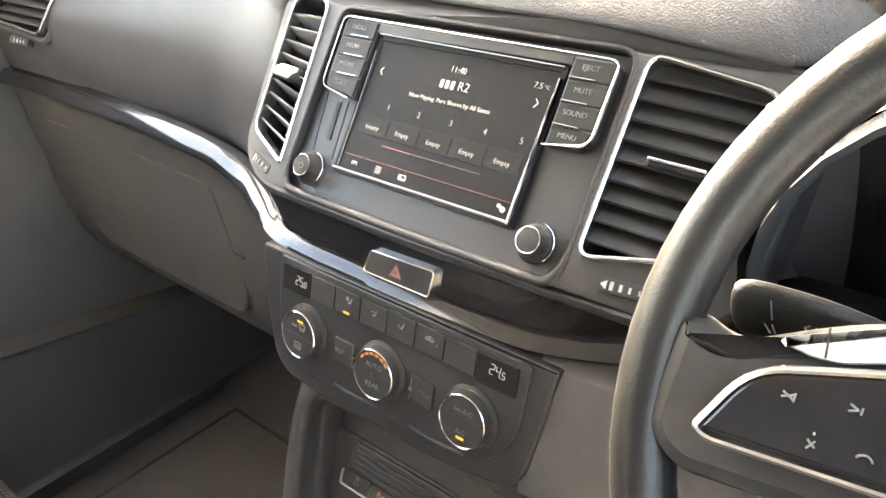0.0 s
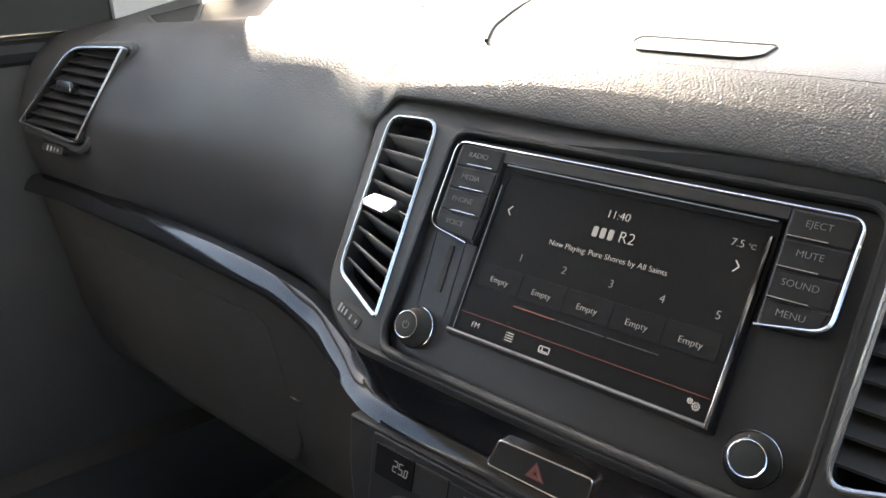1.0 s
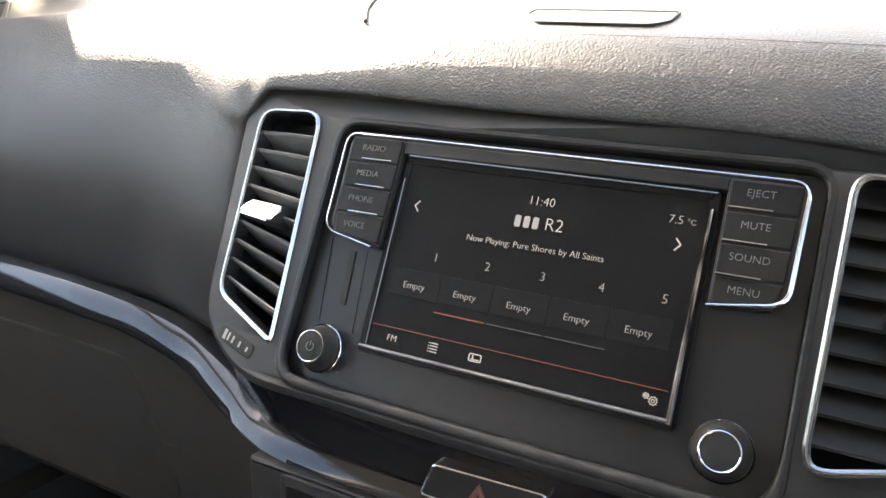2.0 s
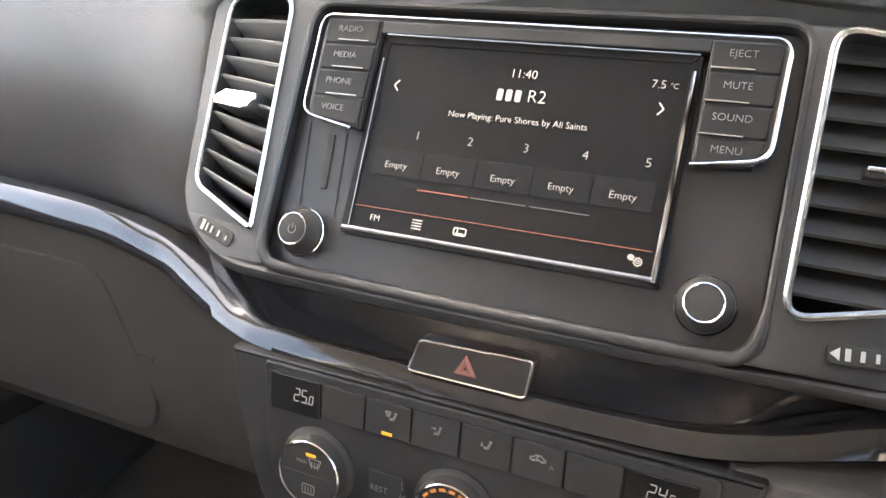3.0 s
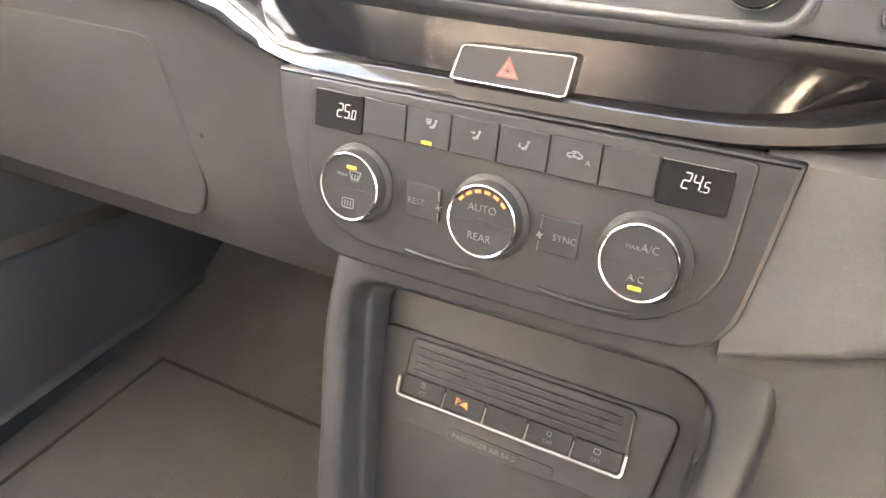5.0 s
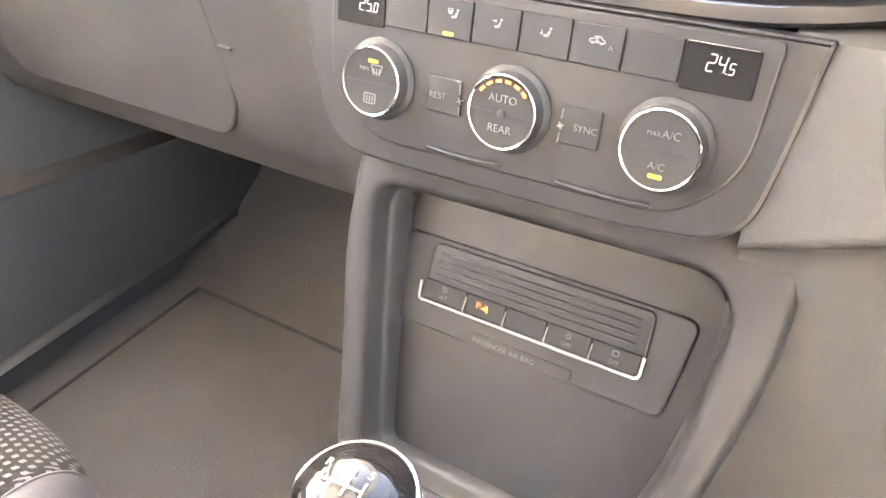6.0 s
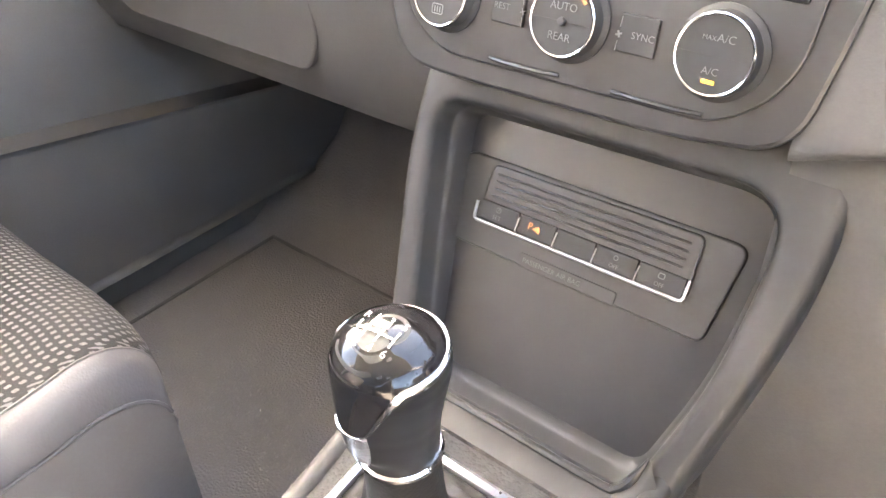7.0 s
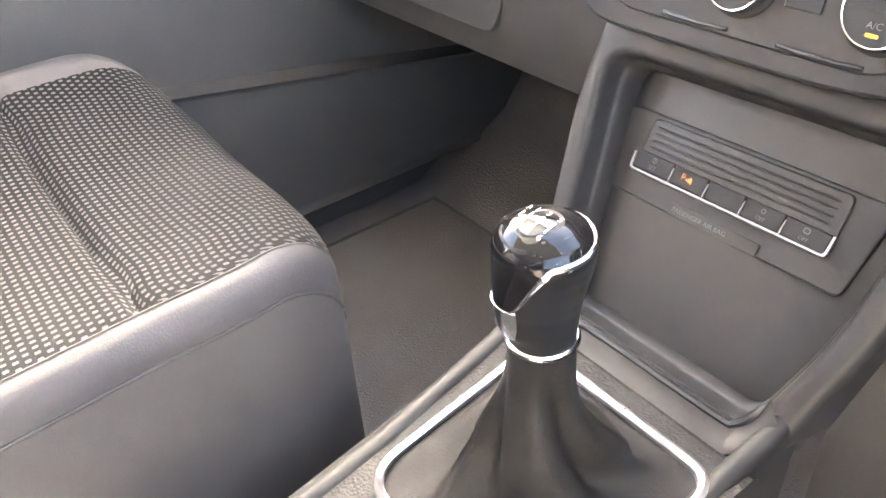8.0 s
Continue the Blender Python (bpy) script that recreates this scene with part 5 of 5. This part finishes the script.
chrome_line([(-0.0738, -0.0012, 0.0105), (-0.0733, -0.0014, 0.0015), (-0.0727, -0.0014, -0.0006), (-0.0710, -0.0014, -0.0014), (0.0700, -0.0014, -0.0004), (0.0722, -0.0014, 0.0004), (0.0730, -0.0014, 0.0024), (0.0732, -0.0012, 0.0128)],
            0.0011, switches, "chrome_strip", "satin chrome strip under the switches", DULL)
plaque = part("plaque", slab(box_outline(-0.0008, -0.0155, 0.070, 0.0085, 0.002), 0.0030, 0.010, 0.0004), SMOOTH, switches)
words("airbag_text", "PASSENGER AIR BAG", -0.0105, 0.0027, -0.0155, 0.0046, PRINT, plaque)

# ---- gear lever ----
KX, KY, KZ = 0.0328, -0.256, 0.507
lever = thing("gear_lever", "black gear lever with chrome ring and leather gaiter", "gear lever", pose(KX, KY, KZ, 1.4, 0.9, 0))
KNOB = [(-0.009, 0.0178), (0.0, 0.0180), (0.008, 0.0185), (0.017, 0.0194), (0.026, 0.0210), (0.035, 0.0229), (0.043, 0.0244), (0.0500, 0.0249), (0.0548, 0.0238), (0.0592, 0.0204), (0.0626, 0.0145), (0.0644, 0.0080), (0.0651, 0.0)]


def knob_r(z):
    for (z0, r0), (z1, r1) in zip(KNOB, KNOB[1:]):
        if z0 <= z <= z1:
            return lerp(r0, r1, (z - z0) / (z1 - z0))
    return 0.0


TIP = radians(-108)


def chin(z, d):
    """How far the knob swells on the side of the ring's foot."""
    return 0.0052 * math.exp(-((d / 0.60) ** 2)) * ease((0.050 - z) / 0.030) * ease((z + 0.002) / 0.008)


def on_knob(z, d, lift=0.0):
    r = knob_r(z) + chin(z, d) + lift
    return (r * math.cos(TIP + d), r * math.sin(TIP + d), z)


ANG = [-math.pi + 2 * math.pi * k / 120 for k in range(120)]
bm = bmesh.new()
loft(bm, [[on_knob(p.x, d) for d in ANG] for p in smooth_line(KNOB, 4)[:-1]], False, True)
part("knob", bm, KNOBSKIN, lever, "smooth black knob", angle=60)


def ring_height(d):
    """Height of the chrome ring at an angle d from the middle of its foot."""
    rise = ease((d - 0.32) / 1.0) if d > 0 else ease((-d - 0.30) / 0.8)
    return 0.0228 + 0.0300 * rise + 0.0032 * (1 - math.cos(d)) / 2


loop, cap = [on_knob(ring_height(d), d, 0.0004) for d in ANG], bmesh.new()
part("ring", tube(loop, [0.0010 + 0.0011 * math.exp(-(((d - 1.55) / 0.65) ** 2)) - 0.0006 * math.exp(-(((d - 0.35) / 0.30) ** 2)) for d in ANG], True, 8), BRIGHT, lever, "bright chrome ring")
rings = []
for j in range(13):
    row = []
    for d in ANG:
        z = lerp(ring_height(d), 0.0650, ease(j / 12) * 0.5 + j / 24)
        row.append(on_knob(z + 0.00005, d, 0.0004))
    rings.append(row)
loft(cap, rings, False, True)
part("cap", cap, CROWN, lever, "glossy black cap", angle=70)
bm = bmesh.new()
rows = []
for z, lift, half in ((0.0030, 0.0, 0.44), (0.0036, 0.0016, 0.46), (0.0090, 0.0021, 0.52), (0.0160, 0.0021, 0.55), (0.0222, 0.0015, 0.54), (0.0232, 0.0, 0.52)):
    rows.append([on_knob(z + 0.0015 * a, a, lift * 0.5) for a in [half * (k / 7 - 1) for k in range(15)]])
loft(bm, rows, cyclic=False)
part("ring_foot", bm, CHROME, lever, "satin chrome foot of the ring")
part("collar", lathe([(0.0184, -0.005), (0.0196, -0.006), (0.0199, -0.0075), (0.0192, -0.009), (0.0170, -0.010)], 40, "z"), BRIGHT, lever, "chrome collar")


def cap_top(rho):
    """Height of the knob's crown at a distance from its axis."""
    for (z0, r0), (z1, r1) in zip(KNOB[7:], KNOB[8:]):
        if r1 <= rho <= r0:
            return lerp(z1, z0, (rho - r1) / (r0 - r1))
    return KNOB[7][0]


def drape(ob, m):
    """Lay flat lettering, set by m, on the crown of the knob."""
    ob.data.transform(m)
    for v in ob.data.vertices:
        top = cap_top(math.hypot(v.co.x, v.co.y)) + 0.0015
        v.co.z = top - 0.0003 + (v.co.z - 0.065)
    return ob


PAT = pose(0.0002, -0.0042, 0.065, -90, 0, 6)
PT = 0.0066
gate = [((x, 0.0040), (x, -0.0040)) for x in (-PT, 0, PT)] + [((-PT * 1.75, 0), (PT, 0)), ((-PT * 1.75, 0), (-PT * 1.75, 0.0040))]
fine_gate = []
for (xa, za), (xb, zb) in gate:
    fine_gate += [((lerp(xa, xb, k / 8), lerp(za, zb, k / 8)), (lerp(xa, xb, (k + 1) / 8), lerp(za, zb, (k + 1) / 8))) for k in range(8)]
drape(part("gate_lines", strips(fine_gate, 0.0006, 0.0), KNOBPRINT, lever, "white shift pattern"), PAT)
for txt, x, z in (("R", -PT * 1.75, 0.0074), ("1", -PT, 0.0074), ("3", 0, 0.0074), ("5", PT, 0.0074), ("2", -PT, -0.0074), ("4", 0, -0.0074), ("6", PT, -0.0074)):
    drape(words("gear_text", txt, x, 0.0, z, 0.0050, KNOBPRINT, lever, bold=0.0), PAT)

gaiter = thing("gear_gaiter", "creased black leather gaiter in a bright chrome frame", "gear gaiter")
FR = rounded([(-0.040, -0.338), (0.113, -0.338), (0.114, -0.192), (-0.038, -0.192)], [0.030, 0.030, 0.022, 0.022], 7)
bm = bmesh.new()
inner_fr = inset(FR, 0.0065)
mid_fr = inset(FR, 0.0032)
loft(bm, [[(x, y, deck(y) + 0.000) for x, y in FR], [(x, y, deck(y) + 0.0045) for x, y in inset(FR, 0.0006)], [(x, y, deck(y) + 0.0068) for x, y in mid_fr], [(x, y, deck(y) + 0.0045) for x, y in inset(FR, 0.0060)], [(x, y, deck(y) - 0.002) for x, y in inner_fr]])
part("frame", bm, FRAME, gaiter, "bright chrome frame")
bm = bmesh.new()
rings = []
dn = dense(inner_fr, 0.004)
for j in range(15):
    t = j / 14
    row = []
    for x, y in dn:
        a = math.atan2(y - KY, x - KX)
        ex, ey = KX + 0.0178 * math.cos(a), KY + 0.0178 * math.sin(a)
        k = 1 - (1 - t) ** 2.2
        px, py = lerp(x, ex, k), lerp(y, ey, k)
        pz = lerp(deck(y) + 0.001, KZ - 0.009, t ** 1.6)
        fold = 0.012 * math.sin(math.pi * t) * (1 - t) * math.sin(4 * a + 9 * t + 1.3 * math.sin(3 * a)) + 0.003 * math.sin(math.pi * t) * noise.noise(Vector((px * 60, py * 60, t * 3)))
        row.append((px + fold * math.cos(a), py + fold * math.sin(a), pz + 0.4 * fold))
    rings.append(row)
loft(bm, rings, False, False)
part("leather", bm, LEATHER, gaiter, angle=60)

# ---- passenger seat ----
seat = thing("passenger_seat", "grey passenger seat cushion in dashed cloth and vinyl", "car seat")
SY0 = -0.98


def cushion(u, v):
    """A point of the cushion's skin: u across, from the far side to the near one; v from the back to the front edge."""
    prof = [(-0.645, 0.20), (-0.645, 0.30), (-0.648, 0.400), (-0.636, 0.456), (-0.602, 0.482), (-0.525, 0.460), (-0.400, 0.446), (-0.28, 0.449), (-0.215, 0.455), (-0.182, 0.456), (-0.164, 0.443), (-0.157, 0.416), (-0.153, 0.36), (-0.150, 0.28), (-0.150, 0.20)]
    k = u * (len(prof) - 1)
    i = min(int(k), len(prof) - 2)
    t = k - i
    p = [Vector(q) for q in (prof[max(i - 1, 0)], prof[i], prof[i + 1], prof[min(i + 2, len(prof) - 1)])]
    c = 0.5 * ((2 * p[1]) + (p[2] - p[0]) * t + (2 * p[0] - 5 * p[1] + 4 * p[2] - p[3]) * t * t + (3 * p[1] - p[0] - 3 * p[2] + p[3]) * t ** 3)
    x, z = c.x, c.y
    mid_x = -0.385
    if v <= 0.75:
        y, drop = lerp(SY0, -0.295, v / 0.75), 0.0
    else:
        a = (v - 0.75) / 0.25 * math.radians(150)
        y = -0.295 + 0.057 * math.sin(min(a, math.pi / 2)) - 0.02 * max(0.0, a - math.pi / 2)
        drop = 0.050 * (1 - math.cos(min(a, math.pi / 2))) + 0.11 * max(0.0, a - math.pi / 2)
    edge = abs(x - mid_x) / 0.255
    y -= 0.045 * edge ** 4 * ease((y + 0.55) / 0.3)
    low = z < 0.44
    z = z - drop * (1.0 if not low else max(0.0, (z - 0.2) / 0.25))
    x = mid_x + (x - mid_x) * (1 - 0.05 * ease((y + 0.36) / 0.13))
    groove = math.exp(-(((y + 0.400) / 0.0055) ** 2)) * 0.010 if abs(x - mid_x) < 0.2 else 0.0
    z += 0.05 * (y + 0.40) * (0.4 if y > -0.40 else 1.0) - groove
    return Vector((x, y, z))


def cushion_patch(u0, u1, v0, v1, nu, nv, lift=0.0):
    bm = bmesh.new()
    uv = bm.loops.layers.uv.new("UVMap")
    grid = [[None] * (nv + 1) for _ in range(nu + 1)]
    flatuv = {}
    for i in range(nu + 1):
        for j in range(nv + 1):
            u, v = lerp(u0, u1, i / nu), lerp(v0, v1, j / nv)
            p = cushion(u, v)
            grid[i][j] = bm.verts.new(p + Vector((0, 0, lift)))
    for j in range(nv + 1):
        s = 0.0
        for i in range(nu + 1):
            if i:
                s += (grid[i][j].co - grid[i - 1][j].co).length
            flatuv[grid[i][j]] = [s, 0.0]
    for i in range(nu + 1):
        s = 0.0
        for j in range(nv + 1):
            if j:
                s += (grid[i][j].co - grid[i][j - 1].co).length
            flatuv[grid[i][j]][1] = s
    for i in range(nu):
        for j in range(nv):
            f = bm.faces.new((grid[i][j], grid[i + 1][j], grid[i + 1][j + 1], grid[i][j + 1]))
            for lp in f.loops:
                lp[uv].uv = flatuv[lp.vert]
    return bm


UF0, UF1, UP = 4.50 / 14, 9.0 / 14, 10.6 / 14
part("cloth", cushion_patch(UF0, UF1, 0.0, 1.0, 44, 120), CLOTH, seat, "grey cloth woven with pale dashes", angle=80)
part("near_bolster", cushion_patch(UF1, UP, 0.0, 1.0, 14, 90), VINYL, seat, "smooth grey vinyl edge", angle=80)
part("far_bolster", cushion_patch(2.0 / 14, UF0, 0.0, 1.0, 14, 90), VINYL, seat, "smooth grey vinyl edge", angle=80)
part("near_side", cushion_patch(UP, 1.0, 0.0, 1.0, 14, 70), SEATSIDE, seat, "dark cloth side", angle=80)
part("far_side", cushion_patch(0.0, 2.0 / 14, 0.0, 1.0, 8, 70), SEATSIDE, seat, "dark cloth side", angle=80)
part("piping", tube([cushion(UP, v / 60) for v in range(60)], 0.0016, seg=6), VINYL, seat, "stitched piping")
part("cloth_seam", tube([cushion(UF1, v / 60) + Vector((0, 0, 0.0002)) for v in range(60)], 0.0008, seg=6), SEATSIDE, seat)
part("base", block(-0.60, -0.17, -0.95, -0.34, 0.04, 0.30, 0.02), RUBBER, seat, "black seat base")

bk = bmesh.new()
prof = [(-0.02, 0.40), (0.035, 0.52), (0.045, 0.70), (0.030, 0.90), (0.0, 1.05), (-0.05, 1.09), (-0.10, 1.05), (-0.10, 0.45)]
rows = []
for x, sc in ((-0.635, 0.55), (-0.60, 0.9), (-0.50, 1.0), (-0.385, 1.0), (-0.27, 1.0), (-0.19, 0.9), (-0.155, 0.55)):
    rows.append([(x, -0.93 - 0.32 * (p.y - 0.4) + p.x * sc, 0.4 + (p.y - 0.4) * (0.9 + 0.1 * sc)) for p in smooth_line(prof, 3, True)])
loft(bk, rows, True, True)
part("backrest", bk, SEATSIDE, seat, "dark cloth backrest", angle=70)
mat_ = thing("floor_mat", "dark carpet mat in the passenger footwell", "floor mat")
part("carpet", block(-0.70, -0.20, -0.25, 0.20, 0.030, 0.042, 0.004), CARPET, mat_)
part("hem", tube([(-0.70, -0.25, 0.042), (-0.70, 0.20, 0.042), (-0.20, 0.20, 0.042), (-0.20, -0.25, 0.042)], 0.004, True), SEATSIDE, mat_)

# ---- steering wheel ----
WH = pose(0.395, -0.130, 0.79, -28, 0, 0)
wheel = thing("steering_wheel", "black leather steering wheel with chrome-edged switch pads", "steering wheel", WH)
loop = [(0.1735 * math.cos(a), 0.0, 0.1735 * math.sin(a)) for a in [2 * math.pi * k / 72 for k in range(72)]]
part("rim", tube(loop, 0.0131, True, 16, up=(0, 1, 0)), WHEEL, wheel, "black stitched leather rim")
for a in (150, 30, 205, 335):
    c = Vector((0.1735 * math.cos(radians(a)), 0, 0.1735 * math.sin(radians(a))))
    d = Vector((-math.sin(radians(a)), 0, math.cos(radians(a))))
    part("seam_ring", tube([c - d * 0.0008, c + d * 0.0008], 0.0135, seg=16, up=(0, 1, 0)), RUBBER, wheel)
part("hub", lathe([(0.068, 0.035), (0.070, 0.0), (0.066, -0.022), (0.050, -0.034), (0.02, -0.038), (0.0005, -0.0385)], 40, "y", (0, 0, -0.012)), RUBBER, wheel)
for side in (-1, 1):
    o = [(side * x, z) for x, z in ((0.050, 0.046), (0.112, 0.026), (0.148, 0.006), (0.166, 0.014), (0.168, -0.034), (0.152, -0.046), (0.060, -0.034))]
    part("spoke", slab(rounded(o, 0.012), -0.013, 0.012, 0.007), RUBBER, wheel)
    o = [(side * x, z) for x, z in ((0.050, 0.030), (0.0964, 0.0150), (0.1345, 0.0022), (0.1470, -0.0250), (0.1410, -0.0270), (0.0852, -0.0210), (0.050, -0.0170))]
    line_ = rounded(o, [0.008, 0.02, 0.012, 0.006, 0.006, 0.02, 0.008])
    pad = part("switch_pad", slab(line_, -0.020, 0.0, 0.003), PIANO, wheel)
    arm = [(side * x, z) for x, z in ((0.045, 0.056), (0.101, 0.0293), (0.1270, 0.0163), (0.1300, 0.0135), (0.1180, 0.0120), (0.1090, 0.0129), (0.045, 0.040))]
    arm_part = part("spoke_trim", slab(rounded(arm, [0.002, 0.008, 0.003, 0.002, 0.003, 0.004, 0.002]), -0.018, 0.006, 0.003), SILVER, wheel, "satin silver spoke trim")
    part("joint", strips([((side * 0.1155, 0.0235), (side * 0.1140, 0.0135))], 0.0008, -0.0184), DEEP, arm_part)
    part("pad_trim", tube([(x, -0.0195, z) for x, z in line_], 0.0015, True, 8, up=(0, 1, 0)), CHROME, pad, "satin chrome trim")
    for kind, x, z in ((0, 0.1206, -0.0021), (1, 0.1007, 0.0015), (2, 0.1096, -0.0143), (3, 0.0939, -0.0127)):
        cx = side * x
        icon = {0: [((cx - 0.002, z - 0.001), (cx + 0.002, z + 0.001)), ((cx - 0.002, z + 0.001), (cx + 0.002, z - 0.001)), ((cx + 0.002, z - 0.0016), (cx + 0.002, z + 0.0016))],
                1: [((cx - 0.002, z + 0.0012), (cx + 0.001, z)), ((cx + 0.001, z), (cx - 0.002, z - 0.0012)), ((cx + 0.0018, z - 0.0012), (cx + 0.0018, z + 0.0012))],
                2: [((cx, z + 0.0030), (cx, z + 0.0040)), ((cx - 0.0014, z + 0.001), (cx + 0.0014, z - 0.001)), ((cx - 0.001, z - 0.002), (cx + 0.001, z + 0.0012))],
                3: ring_segments(cx, z - 0.001, 0.0026, 20, 160, 6)}[kind]
        part("switch_icon", strips(icon, 0.0007, -0.0204), PRINT, pad)
column = thing("steering_column", "black steering column with an indicator stalk", "steering column")
bm = bmesh.new()
loft(bm, [[(0.395 + r * 1.15 * math.cos(a), y, 0.77 + dz + r * math.sin(a)) for a in [2 * math.pi * k / 24 for k in range(24)]] for r, y, dz in ((0.058, -0.10, 0.0), (0.066, -0.06, -0.006), (0.072, 0.02, -0.02), (0.075, 0.12, -0.03))], True, True)
part("shroud", bm, RUBBER, column)
stalk = part("stalk", tube(smooth_line([(0.350, -0.060, 0.765), (0.31, -0.072, 0.777), (0.275, -0.084, 0.786), (0.245, -0.090, 0.789), (0.234, -0.091, 0.788)], 4),
                           [0.006, 0.006, 0.0062, 0.0066, 0.0072, 0.008, 0.009, 0.0098, 0.0105, 0.011, 0.0112, 0.0112, 0.0112, 0.0110, 0.0102, 0.0086, 0.0050], seg=16, flatten=(0.55, 1.18)), WHEEL, column, "black indicator stalk")
marks = []
for k in range(3):
    marks += ring_segments(-0.0125, 0.0062 - 0.0062 * k, 0.0016, 0, 360, 8) + [((-0.0165, 0.0072 - 0.0062 * k), (-0.0148, 0.0070 - 0.0062 * k)), ((-0.0165, 0.0052 - 0.0062 * k), (-0.0148, 0.0054 - 0.0062 * k))]
marks += [((-0.0065, 0.0070), (-0.0045, -0.0010)), ((-0.0078, -0.0030), (-0.0040, -0.0070)), ((-0.0040, -0.0030), (-0.0020, -0.0064))]
marks += [((0.0080, 0.0010), (0.0100, 0.0026)), ((0.0080, 0.0010), (0.0100, -0.0006)), ((0.0120, 0.0026), (0.0140, 0.0010)), ((0.0140, 0.0010), (0.0120, -0.0006))]
bm = strips(marks, 0.0006, 0)
bm.transform(pose(0.256, -0.0958, 0.7905, -4, 0, -5))
part("stalk_icons", bm, PRINT, stalk)

# ---- instrument cluster ----
cluster = thing("instrument_cluster", "hooded black instrument cluster with chrome gauge rings", "instrument cluster")
bm = bmesh.new()
arc = [(0.395 + 0.175 * math.cos(radians(a)), 0.775 + 0.122 * math.sin(radians(a))) for a in range(-20, 201, 10)]
loft(bm, [[(x, y, z + dz) for x, z in arc] for y, dz in ((-0.030, 0.006), (-0.034, 0.000), (-0.026, -0.006), (0.09, -0.010))], cyclic=False)
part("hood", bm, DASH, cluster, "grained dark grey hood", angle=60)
bm = bmesh.new()
loft(bm, [[(0.395 + 0.181 * math.cos(radians(a)), y, 0.775 + 0.128 * math.sin(radians(a))) for a in range(-20, 201, 10)] for y in (-0.030, 0.14)], cyclic=False)
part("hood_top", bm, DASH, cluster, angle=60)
part("face", block(0.215, 0.575, 0.078, 0.09, 0.68, 0.90, 0.003), PIANO, cluster)
for cx in (0.315, 0.475):
    g = part("gauge", lathe([(0.054, 0.078), (0.055, 0.066), (0.052, 0.062), (0.049, 0.066), (0.048, 0.075)], 48, "y", (cx, 0, 0.80)), BRIGHT, cluster, "chrome gauge ring")
    ticks = [((cx + 0.040 * math.cos(radians(a)), 0.80 + 0.040 * math.sin(radians(a))), (cx + 0.046 * math.cos(radians(a)), 0.80 + 0.046 * math.sin(radians(a)))) for a in range(-40, 221, 20)]
    part("ticks", strips(ticks, 0.0012, 0.0765), WHITE, g)
    part("needle", strips([((cx, 0.80), (cx - 0.034, 0.775))], 0.0016, 0.074), RED, g)
